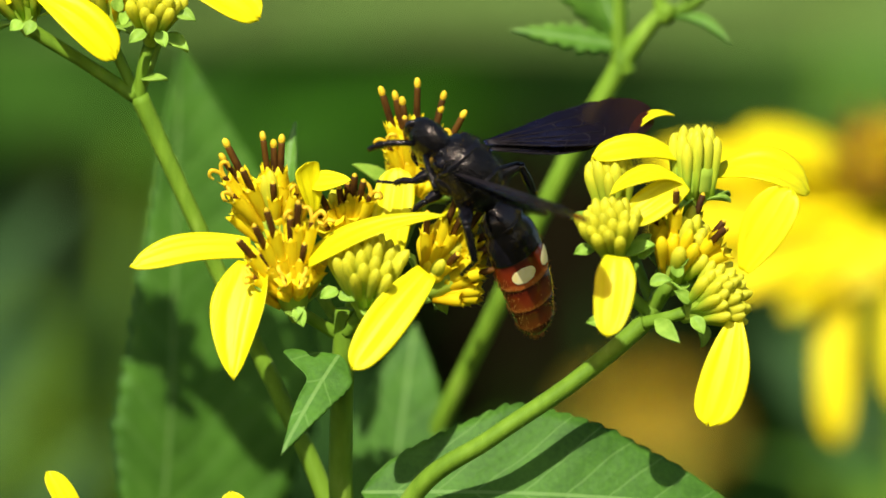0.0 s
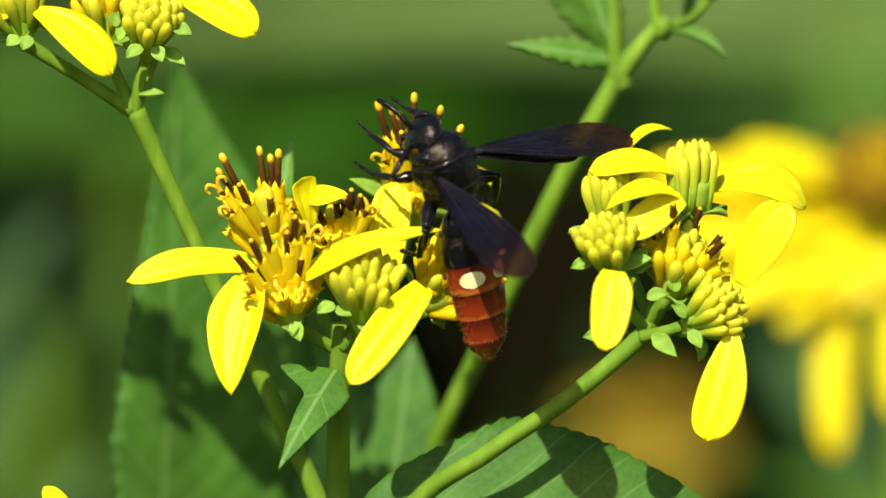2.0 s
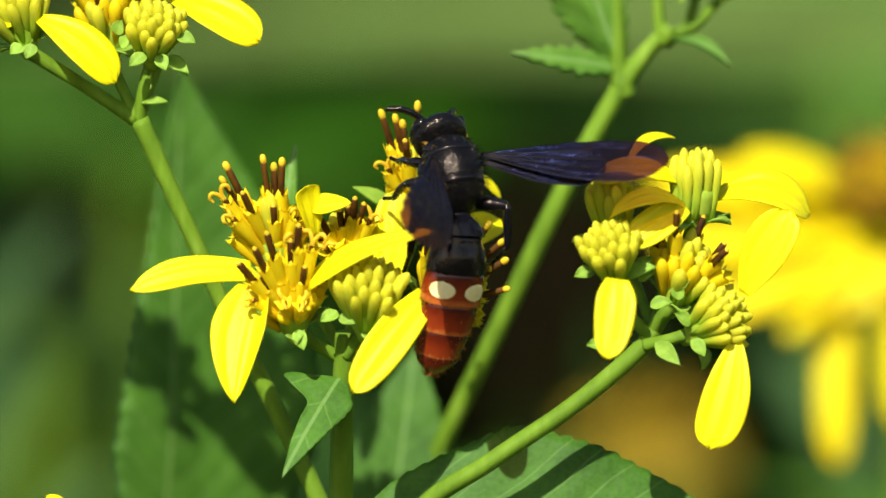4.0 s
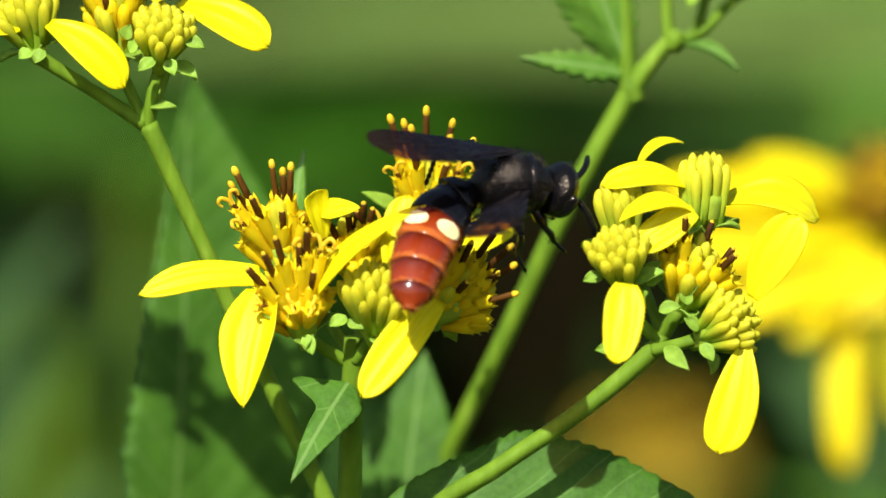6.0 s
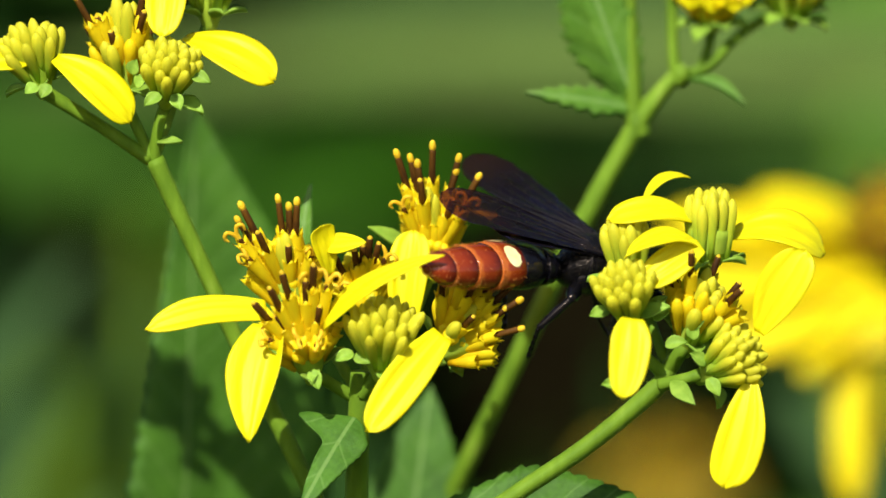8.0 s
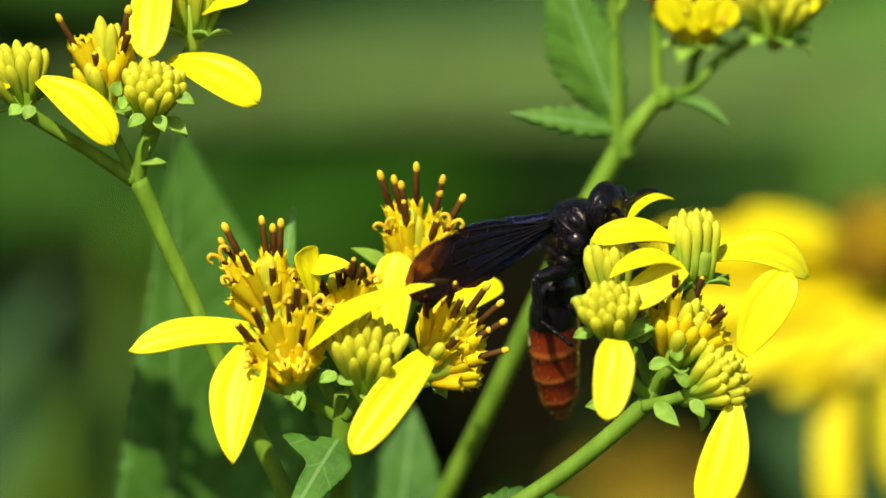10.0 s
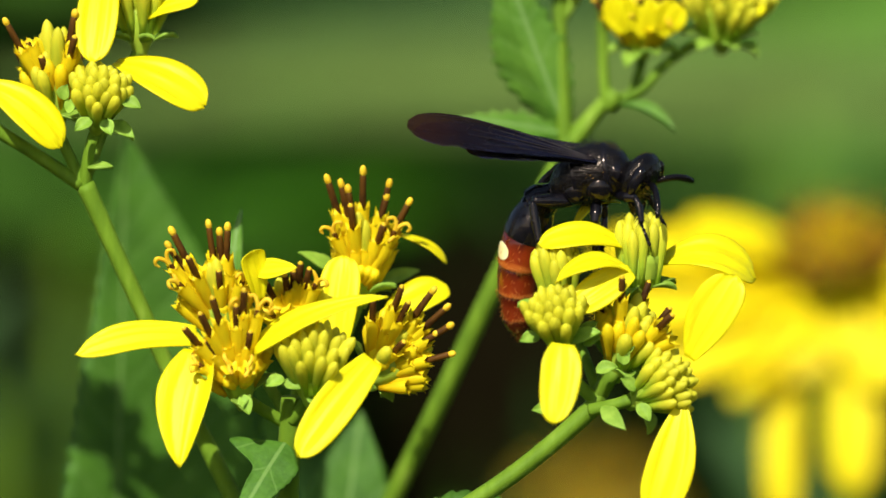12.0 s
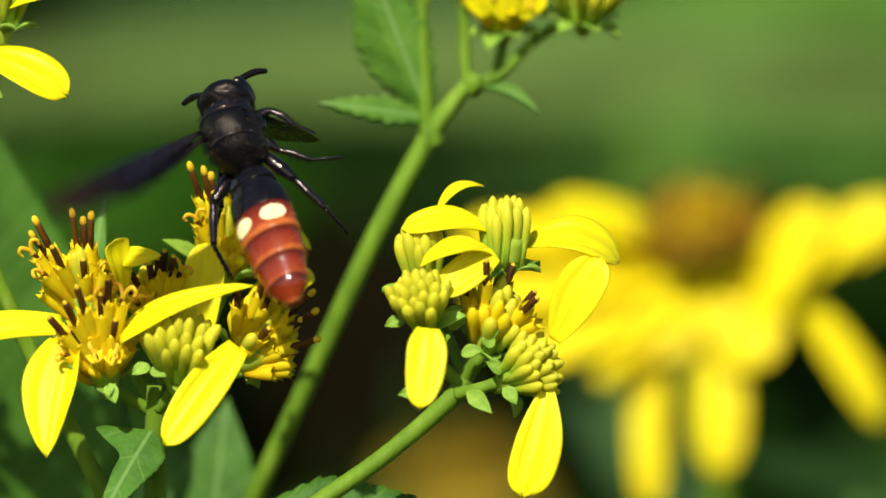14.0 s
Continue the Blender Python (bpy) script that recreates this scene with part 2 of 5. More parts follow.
def petal(parent, base, tip, face, width, arch=0.08, cup=0.12, curl=0.0, fold=0.0, seed=0, name="ray_petal", mat=None, grooves=True, widest=0.58, foot=0.26, taper=2.5, lean=0.0):
    """A ray petal from base to tip, its upper side towards face; arch: rise of its middle; cup: how far its edges rise; fold: how far one edge rolls in;
    widest: where it is widest; foot: how wide it begins; taper: low for a pointed tip; lean: how far its middle line sways aside."""
    rnd = random.Random(seed + 77)
    span = (tip - base).length
    wob = [rnd.uniform(-1, 1) for _ in range(4)]

    def place(s, w):
        prof = foot + (1 - foot) * math.sin(s / widest * math.pi / 2) ** 0.9 if s < widest else max(0.0, 1 - ((s - widest) / (1.005 - widest)) ** taper) ** (0.55 if taper > 2 else 0.8)
        half = width / 2 * max(prof, 0.05)
        y = w * half
        x = s * span - max(0, s - 0.88) * span * (0.10 + 0.22 * (0.5 + 0.5 * math.cos(w * 2.2 * math.pi + wob[0])) * (1 - 0.4 * abs(w)))
        z = 4 * arch * span * s * (1 - s) + cup * half * w * w * (1 - 0.5 * s) + curl * span * max(0, s - 0.6) ** 2
        z += (0.022 * width * (math.cos(w * math.pi * 2.5) + 0.35 * math.cos(w * math.pi * 6 + wob[2])) if grooves else 0) * math.sin(math.pi * s)
        z += 0.05 * width * (wob[0] * math.sin(3 * s + wob[1] * 3) * w + wob[2] * 0.5 * math.sin(9 * s + wob[3] * 5) * w * w)
        y += 0.04 * width * wob[1] * math.sin(4 * s) + lean * span * math.sin(math.pi * s)
        if fold and w > 0:
            z += fold * half * w * w * 1.6
            y -= fold * half * w * w * 0.9
        return Vector((x, y, z))

    return part(name, sheet(bmesh.new(), 26, 20, place, 0.00010), mat or PETAL, parent, "", parent.matrix_world.inverted() @ basis(base, tip - base, face))


def leaf(parent, base, tip, face, width, mat=None, teeth=22, arch=0.06, fold=0.15, sway=0.0, seed=0, label="", widest=0.38, name="leaf", notch=0, bite=0.06):
    """An ovate toothed leaf from base to tip, its upper side towards face, folded a little along the midrib."""
    rnd = random.Random(seed + 5)
    span = (tip - base).length
    ph = [rnd.uniform(0, 6) for _ in range(4)]
    jag = [rnd.uniform(0.6, 1.3) for _ in range(teeth + 2)]

    def place(s, w):
        prof = (s / widest) ** 0.6 if s < widest else max(0.0, 1 - ((s - widest) / (1 - widest)) ** 1.7)
        q = s * teeth
        tooth = ((q % 1.0) ** 0.8) * bite * jag[int(q)]
        half = width / 2 * max(prof, 0.02)
        edge = max(0, abs(w) - 0.75) / 0.25
        if w * notch > 0:
            half *= 1 + 0.75 * math.exp(-((s - 0.13) / 0.09) ** 2) - 0.78 / (1 + math.exp(-(s - 0.27) / 0.022))
        y = w * half * (1 + edge * (tooth - 0.05)) + sway * span * math.sin(math.pi * s)
        z = 4 * arch * span * s * (1 - s) + fold * half * abs(w) + 0.02 * width * math.sin(7 * s + ph[0] + 2 * w) * abs(w)
        z += 0.012 * width * math.sin(26 * (s - abs(w) * 0.14) + ph[1]) * abs(w) * (1 - abs(w) * 0.3)
        return Vector((s * span, y, z))

    return part(name, sheet(bmesh.new(), teeth * 4, 12, place, 0.00022), mat or LEAF, parent, label, parent.matrix_world.inverted() @ basis(base, tip - base, face))


def floret_meshes():
    """The disc florets: open kinds with or without anther tubes, and closed ones."""
    mm = 0.001
    kinds = {}
    tubes = [(0, .17), (1.0, .24), (1.9, .32), (2.7, .40), (3.4, .44), (4.0, .45), (4.25, .46)]

    def corolla(bm, k=1.0, gape=1.0, seed=0):
        """A bell that ends in five pointed lobes round its mouth."""
        rnd = random.Random(seed)
        sides = 10
        rings = [[bm.verts.new((r * mm * math.cos(math.pi * q / 5), r * mm * math.sin(math.pi * q / 5), z * mm * k)) for q in range(sides)] for z, r in tubes]
        rim = []
        for q in range(sides):
            r, z = (.53 * gape, 4.25 + rnd.uniform(.34, .56)) if q % 2 == 0 else (.47, 4.22)
            rim.append(bm.verts.new((r * mm * math.cos(math.pi * q / 5), r * mm * math.sin(math.pi * q / 5), z * mm * k)))
        rings.append(rim)
        rings.append([bm.verts.new((.30 * mm * math.cos(math.pi * q / 5), .30 * mm * math.sin(math.pi * q / 5), 3.9 * mm * k)) for q in range(sides)])
        for r0, r1 in zip(rings, rings[1:]):
            for q in range(sides):
                bm.faces.new((r0[q], r0[(q + 1) % sides], r1[(q + 1) % sides], r1[q]))
        bm.faces.new(rings[0])
        bm.faces.new(rings[-1])

    bm = bmesh.new()
    corolla(bm, 1.0, 0.92, 1)
    lathe(bm, [(3.6 * mm, .21 * mm), (4.6 * mm, .23 * mm), (6.15 * mm, .21 * mm), (6.3 * mm, .16 * mm)], 10, 1)
    lathe(bm, [(6.2 * mm, .14 * mm), (6.34 * mm, .21 * mm), (6.52 * mm, .23 * mm), (6.76 * mm, .17 * mm), (6.86 * mm, .05 * mm)], 10, 2)
    kinds["tall"] = mesh_of("disc_floret", bm, [COROLLA, ANTHER, STIGMA])
    bm = bmesh.new()
    corolla(bm, 0.97, 1.05, 2)
    lathe(bm, [(3.6 * mm, .20 * mm), (4.7 * mm, .23 * mm), (5.62 * mm, .22 * mm), (5.76 * mm, .16 * mm)], 10, 1)
    lathe(bm, [(5.66 * mm, .15 * mm), (5.80 * mm, .18 * mm), (5.95 * mm, .05 * mm)], 8, 2)
    kinds["dark"] = mesh_of("disc_floret", bm, [COROLLA, ANTHER, STIGMA])
    bm = bmesh.new()
    corolla(bm, 1.0, 1.15, 3)
    lathe(bm, [(3.6 * mm, .16 * mm), (4.5 * mm, .18 * mm), (4.7 * mm, .12 * mm)], 8, 1)
    for s in (-1, 1):
        tube(bm, [(0, 0, 4.3 * mm), (s * .10 * mm, 0, 4.95 * mm), (s * .42 * mm, .06 * mm, 5.35 * mm), (s * .74 * mm, 0, 5.15 * mm), (s * .66 * mm, 0, 4.82 * mm)],
             [.14 * mm, .14 * mm, .13 * mm, .12 * mm, .08 * mm], 7, 2, steps=4)
    kinds["curled"] = mesh_of("disc_floret", bm, [COROLLA, ANTHER, STIGMA])
    bm = bmesh.new()
    corolla(bm, 0.93, 1.1, 4)
    kinds["open"] = mesh_of("disc_floret", bm, [COROLLA])
    bm = bmesh.new()
    lathe(bm, [(z * mm, r * mm) for z, r in [(0, .2), (1.5, .33), (2.4, .41), (3.0, .46), (3.5, .46), (3.9, .41), (4.2, .33), (4.42, .22), (4.55, .10), (4.60, .03)]], 12, 0)
    kinds["faded"] = mesh_of("disc_floret", bm.copy(), [OCHRE])
    kinds["bud"] = mesh_of("disc_floret", bm, [YOUNG])
    bm = bmesh.new()
    lathe(bm, [(z * mm, r * mm) for z, r in [(0, .15), (1.4, .22), (2.4, .32), (3.2, .40), (3.7, .41), (4.1, .33), (4.4, .20), (4.56, .05)]], 12, 0)
    kinds["yellow_bud"] = mesh_of("disc_floret", bm, [COROLLA])
    return kinds


FLORETS = floret_meshes()


def bract_mesh():
    mm = 0.001

    def place(s, w):
        half = 0.62 * mm * (0.40 + 0.60 * math.sin(min(1, s / .42) * math.pi / 2)) * (1 if s < 0.42 else max(0.06, (1 - ((s - 0.42) / 0.58) ** 1.9)) ** 0.8)
        return Vector((s * 2.0 * mm, w * half * 1.1, -0.35 * mm * s * s + 0.32 * mm * w * w * math.sin(s * 2.6) - 0.10 * mm * math.exp(-(w / .22) ** 2) * s + 0.05 * mm * math.sin(5 * s) * w))

    return mesh_of("bract", sheet(bmesh.new(), 10, 8, place, 0.00014), [BRACT])


BRACT_MESH = bract_mesh()


def flower_head(parent, base, axis, kind="open", n=32, spread=52, size=1.0, cup=1.15, bracts=6, seed=0, young=0.25, label="", wide=1.0, stand=()):
    """A flower head: green cup with spreading bracts, and a dome of disc florets round the axis.
    kind: open (brown anther tubes stand out), part (mostly closed) or bud; stand: florets that stand out, each with its tip's place (u, v) and kind."""
    rnd = random.Random(seed)
    mm = 0.001
    bm = bmesh.new()
    lathe(bm, [(-1.3 * mm, .45 * mm), (-0.8 * mm, .62 * mm), (0, cup * .8 * mm), (0.9 * mm, cup * mm), (1.7 * mm, cup * 1.07 * mm), (2.3 * mm, cup * 1.10 * mm), (2.5 * mm, cup * .85 * mm)], 14)
    m = along(base, axis, rnd.uniform(0, 6))
    head = part("flower_head", bm, CUP, parent, label, m)
    top, flare = 3.0 * size, math.tan(radians(spread)) * 0.62
    slim = 0.55 if stand and kind == "open" else 1.0
    bm = bmesh.new()
    lathe(bm, [(z * top * mm, (cup * 0.8 * wide * r0 + z * top * flare * r0) * slim * mm) for z, r0 in ((0.1, .9), (.4, .92), (.7, .86), (.85, .74), (.96, .5), (1.02, .2))], 16)
    part("disc_core", bm, {"old": OCHRE}.get(kind, YOUNG), head)
    for i in range(n):
        f = math.sqrt((i + 0.5) / n)
        th = radians(spread) * f
        ph = i * 2.39996 + rnd.uniform(-0.12, 0.12)
        d = Vector((math.sin(th) * math.cos(ph), math.sin(th) * math.sin(ph), math.cos(th)))
        p = Vector((math.cos(ph), math.sin(ph), 0)) * (cup * 0.8 * mm * f * wide) + Vector((0, 0, (0.9 - (0.8 if kind == "open" else 0.9) * f * f) * mm))
        d = (d + Vector((rnd.uniform(-1, 1), rnd.uniform(-1, 1), rnd.uniform(-1, 1))) * (0.03 if kind == "bud" else 0.05)).normalized()
        if stand and kind == "open" and (m.to_3x3() @ d).y < -0.42:
            continue
        if kind == "bud":
            k = "bud"
        elif kind == "part":
            k = rnd.choice(["bud", "bud", "yellow_bud", "yellow_bud", "dark"]) if f > 0.5 else "bud"
        elif kind == "old":
            k = rnd.choice(["faded", "faded", "faded", "dark"])
        else:
            k = "bud" if f < young else rnd.choice(["yellow_bud", "open", "open", "open", "open"] if stand else ["tall", "dark", "dark", "curled", "yellow_bud", "open", "open"])
        sc = size * (rnd.uniform(0.93, 1.05) if kind == "bud" else rnd.uniform(0.74, 1.06) * (1 - 0.2 * f * f))
        fat = (1.16 if kind != "bud" else 1.02) * rnd.uniform(0.92, 1.08)
        part("disc_floret", FLORETS[k], None, head, "", along(p, d, rnd.uniform(0, 6)) @ Matrix.Diagonal((fat, fat, sc, 1)))
    tall = {"tall": 6.8, "dark": 5.9, "curled": 5.2, "open": 4.8, "bud": 4.5, "yellow_bud": 4.5}
    bu, bv = 784 + base.x / UNIT * 0.9 / (0.9 + base.y), 441 - (base.z - 1.3) / UNIT * 0.9 / (0.9 + base.y)
    reach = {"dark": 0.84, "curled": 0.85, "yellow_bud": 0.975, "bud": 0.9, "tall": 0.93}
    rows = list(stand)
    if kind == "open":  # shorter closed florets between those that stand out
        rows += [(bu + (u - bu) * q + rnd.uniform(-14, 14), bv + (v - bv) * q + rnd.uniform(-8, 8), "yellow_bud") for u, v, k in stand for q in (rnd.uniform(.44, .56), rnd.uniform(.62, .76))]
    for u, v, k in rows:
        root = at(bu + (u - bu) * 0.12, bv + (v - bv) * 0.12, base.y / 0.001 - 0.6)
        flat = math.hypot(u - bu, v - bv) * 0.88 * UNIT
        sc = min(1.35, max(0.48 if k == "yellow_bud" else 0.74, flat / (reach.get(k, 0.92) * tall[k] * mm)))
        near = math.sqrt(max(0.0, (sc * tall[k] * mm) ** 2 - flat ** 2))
        d = at(u, v, (root.y - near) / 0.001) - root
        fat = rnd.uniform(1.1, 1.25)
        part("disc_floret", FLORETS[k], None, head, "", m.inverted() @ along(root, d, rnd.uniform(0, 6)) @ Matrix.Diagonal((fat, fat, sc, 1)))
    for i in range(bracts):
        a = 2 * math.pi * (i + rnd.uniform(-0.25, 0.25)) / bracts
        out = Vector((math.cos(a), math.sin(a), rnd.uniform(-0.1, 0.55)))
        part("bract", BRACT_MESH, None, head, "", basis(Vector((math.cos(a), math.sin(a), 0)) * cup * 0.75 * mm, out, (0, 0, 1)) @ Matrix.Diagonal((rnd.uniform(.85, 1.2), rnd.uniform(.95, 1.2), 1, 1)))
    return head


def bract_at(parent, base, tip, face=(0, .5, .85), d=-1.0):
    """One leafy bract from base to tip, places of the plan."""
    p, q = at(*base, d), at(*tip, d - 0.6)
    k = (q - p).length / 0.0022
    part("bract", BRACT_MESH, None, parent, "", basis(p, q - p, way(*face)) @ Matrix.Diagonal((k, max(0.8, k * 0.95), k, 1)))


def stem(parent, pts, radii, name="stem", fuzz=0, seed=0):
    """A stem or stalk through the points; fuzz: how many fine hairs stand on its first stretch."""
    ob = part(name, tube(bmesh.new(), pts, [r * UNIT for r in radii], 12, 0, 0.05, 10), STEM, parent)
    if fuzz:
        rnd = random.Random(seed)
        line = curve_points([Vector(p) for p in pts], 10)
        rad = np.interp(np.linspace(0, 1, len(line)), np.linspace(0, 1, len(radii)), radii) * UNIT
        bm = bmesh.new()
        for _ in range(fuzz):
            i = rnd.randrange(1, min(len(line) - 1, 45))
            d = (line[i + 1] - line[i]).normalized()
            p = line[i].lerp(line[i + 1], rnd.random())
            o = d.orthogonal().normalized()
            o.rotate(Matrix.Rotation(rnd.uniform(0, 6.283), 3, d))
            side = o.cross(d) * 0.000012
            q = p + o * float(rad[i]) * 0.98
            f = [bm.verts.new(v) for v in (q + side, q - side, q + d * 0.00002)]
            top = bm.verts.new(q + o * rnd.uniform(.00012, .0003) - d * 0.00006)
            for x, y in ((0, 1), (1, 2), (2, 0)):
                bm.faces.new((f[x], f[y], top))
        part("stem_hair", bm, BRACT, ob)
    return ob


# ---- ground and thicket ----
def ground():
    bm = bmesh.new()
    bmesh.ops.create_grid(bm, x_segments=8, y_segments=8, size=2500)
    tagged(part("ground", bm, GROUND), "dark soil with leaf litter under the plants", "ground", kind="structure")


def thicket():
    """Leaves of the plants that stand behind, too blurred and many to count."""
    rnd = random.Random(11)
    verts, faces = [], []
    for i in range(26000):
        y = 0.55 + 1.1 * rnd.random()
        if i % 5 < 2:
            x, z = rnd.gauss(0, 0.20), 1.3 + rnd.gauss(0, 0.20)
        else:
            x = rnd.uniform(-1.5, 1.5)
            z = rnd.uniform(0.03, 1.75 + 0.25 * math.sin(3.1 * x + 1) + 0.12 * math.sin(9 * x))
        p = Vector((x, y, max(0.03, z)))
        length, wid = rnd.uniform(0.03, 0.08), rnd.uniform(0.012, 0.03)
        d = Vector((rnd.uniform(-1, 1), rnd.uniform(-0.6, 0.4), rnd.uniform(-0.7, 0.3))).normalized()
        side = d.cross(Vector((rnd.uniform(-.4, .4), -0.5, 1))).normalized()
        up = side.cross(d)
        k = len(verts)
        verts += [p, p + d * length * .4 + side * wid / 2 + up * .004, p + d * length * .4 - side * wid / 2 + up * .004, p + d * length * .42 - up * .004, p + d * length - up * length * .2]
        faces += [(k, k + 1, k + 3), (k, k + 3, k + 2), (k + 3, k + 1, k + 4), (k + 2, k + 3, k + 4)]
    for i in range(160):
        x, y, top = rnd.uniform(-1.5, 1.5), rnd.uniform(0.9, 1.65), rnd.uniform(1.2, 1.8)
        k, lean = len(verts), Vector((rnd.uniform(-.15, .15), rnd.uniform(-.1, .1), top))
        foot = Vector((x, y, -0.01))
        verts += [foot + Vector((0.004 * math.cos(q), 0.004 * math.sin(q), 0)) for q in (0, 2.1, 4.2)] + [foot + lean]
        faces += [(k, k + 1, k + 3), (k + 1, k + 2, k + 3), (k + 2, k, k + 3)]
    me = bpy.data.meshes.new("thicket")
    me.from_pydata([tuple(v) for v in verts], [], faces)
    me.materials.append(THICKET)
    tagged(new("thicket", me), "deep green leafy thicket standing behind the flowers", "foliage", kind="stuff")


ground()
thicket()


# ---- the blurred leaves and flowers behind ----
def rooted(p):
    """The place on the ground under p."""
    return Vector((p.x, p.y, -0.01))


def blades():
    """Broad leaves of the plants behind, far out of focus, each on its own stalk; the near-black ones are added to
    stand for shaded gaps.
    """
    for i, (a, b, w, face, mat, label) in enumerate([
            ((2500, 110, 470), (-50, 35, 490), 11.8, (0, .60, .80), BLADE, "long pale green leaf arching behind the flowers"),
            ((2500, -60, 495), (1180, -105, 495), 14.6, (0, .8, .5), LEAF_PALE, "long green leaf arching behind the flowers"),
            ((1500, -90, 505), (420, -125, 505), 13.0, (0, .8, .5), SHADE_GREEN, "long green leaf arching behind the flowers"),
            ((-330, 1150, 240), (70, 560, 250), 9.0, (.6, .7, .2), SHADE_GREEN, "broad leaf behind, coloured dark green for the shade"),
            ((-260, 800, 270), (130, 330, 280), 4.5, (.5, .7, .3), SHADE_GREEN, "narrow leaf behind, coloured dull green for the shade"),
            # near-black leaf, added to darken the gap on the left
            ((60, 560, 500), (150, 180, 490), 6.0, (.1, .5, .8), GAP_SHADE, "near-black leaf added for the dark gap behind the stems"),
            ((1560, 840, 300), (1345, 555, 310), 7.0, (.1, .6, .7), SHADE_GREEN, "broad leaf behind, coloured dark green for the shade"),
            ((-120, 1200, 230), (190, 760, 235), 6.0, (.6, .7, .2), SHADE_GREEN, "narrow leaf behind, coloured dull green for the shade"),
            ((250, 280, 520), (900, 200, 480), 11.0, (.1, .5, .8), DEEP, "broad leaf behind, coloured dark green for the shade"),
            # near-black leaves, added for the shaded gap behind the forked stem
            ((1010, 800, 480), (950, 150, 470), 12.5, (.1, .5, .8), GAP_SHADE, "near-black leaf added for the dark gap behind the stems"),
            ((1170, 690, 500), (1060, 190, 490), 9.0, (.2, .5, .8), GAP_SHADE, "near-black leaf added for the dark gap behind the stems"),
            ((2500, 260, 440), (1090, 150, 450), 6.0, (.1, .6, .7), LEAF, "broad green leaf in the shade behind"),
            ((900, 800, 475), (800, 230, 465), 9.0, (.1, .5, .8), GAP_SHADE, "near-black leaf added for the dark gap behind the stems"),
            ((2150, 1150, 200), (1330, 800, 205), 11.0, (.3, .85, .3), LEAF, "broad green leaf in the shade behind"),
            ((2250, 900, 150), (1620, 690, 160), 8.0, (0, .7, .7), LEAF_PALE, "green leaf under the yellow flower")]):
        t = thing("background_leaf", label, "leaf", "leaves behind")
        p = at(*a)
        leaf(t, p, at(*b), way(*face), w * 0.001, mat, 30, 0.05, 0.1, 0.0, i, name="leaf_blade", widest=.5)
        stem(t, [p, p.lerp(rooted(p), .3), p.lerp(rooted(p), .65), rooted(p)], [30, 34, 50, 60], "stalk")


blades()


def back_flower():
    t = thing("wildflower", "yellow wildflower with an orange-brown disc and long drooping rays", "flower", "flowers behind")
    d = 138
    stem(t, [at(1600, 420, d), at(1606, 900, d + 5), at(1606, 1700, d + 9), at(1600, 3300, d + 18), at(1590, 6000, d + 30), rooted(at(1580, 6000, d + 40))], [26, 26, 30, 36, 44, 60])
    flower_head(t, at(1580, 322, d - 6), way(-.1, .85, .5), "old", 100, 64, 1.1, 2.3, 0, 3, 0.0)
    for i, (p, q, f, w) in enumerate([((1520, 340), (1140, 288), (-.3, .6, .75), 5.2), ((1530, 360), (1160, 400), (-.3, .5, .8), 7.0), ((1540, 400), (1245, 510), (-.35, .5, .8), 6.6),
                                      ((1500, 440), (1482, 790), (-.5, .1, .8), 3.6), ((1600, 440), (1602, 725), (.2, .2, .95), 4.8), ((1570, 400), (1390, 560), (-.4, .6, .4), 5),
                                      ((1640, 350), (1660, 540), (.1, .4, .9), 6.5), ((1540, 370), (1500, 520), (-.1, .4, .9), 6.0), ((1610, 520), (1775, 262), (.1, .4, .9), 5.0), ((1760, 350), (1940, 262), (0, .5, .85), 5.5), ((1580, 350), (1590, 480), (0, .5, .85), 6.0), ((1660, 400), (1800, 250), (-.2, .4, .9), 5.5), ((1680, 420), (1930, 240), (-.2, .5, .85), 5),
                                      ((1740, 400), (1890, 640), (.5, .5, .6), 4.6), ((1560, 330), (1300, 244), (-.2, .7, .65), 5.0)]):
        petal(t, at(*p, d - 4), at(*q, d - 8), way(*f), w * 0.001, 0.06, seed=i, mat=GOLD)
    # this flower's petals are darkened in colour, as if shaded
    t = thing("wildflower", "yellow wildflower deep among the leaves, coloured ochre for the shade", "flower", "flowers behind")
    d = 420
    stem(t, [at(1150, 760, d), at(1160, 1200, d), at(1168, 2000, d), at(1180, 3500, d), rooted(at(1200, 6000, d))], [26, 26, 34, 42, 60])
    flower_head(t, at(1150, 740, d), way(0, .7, .6), "old", 30, 60, 1.2, 1.5, 5, 4)
    for i in range(6):
        a = i * 1.05 + 0.3
        petal(t, at(1150 + 40 * math.cos(a), 740 + 30 * math.sin(a), d - 2), at(1150 + 130 * math.cos(a), 770 + 90 * math.sin(a), d - 4), way(0, .5, .8), 0.0055, 0.1, seed=20 + i, mat=SHADED_GOLD)


back_flower()


# ---- the plant in focus: four flowering stems ----
FOOT = (640, 1120, 8)
RAY_BASE = (545, 462, -3.5)


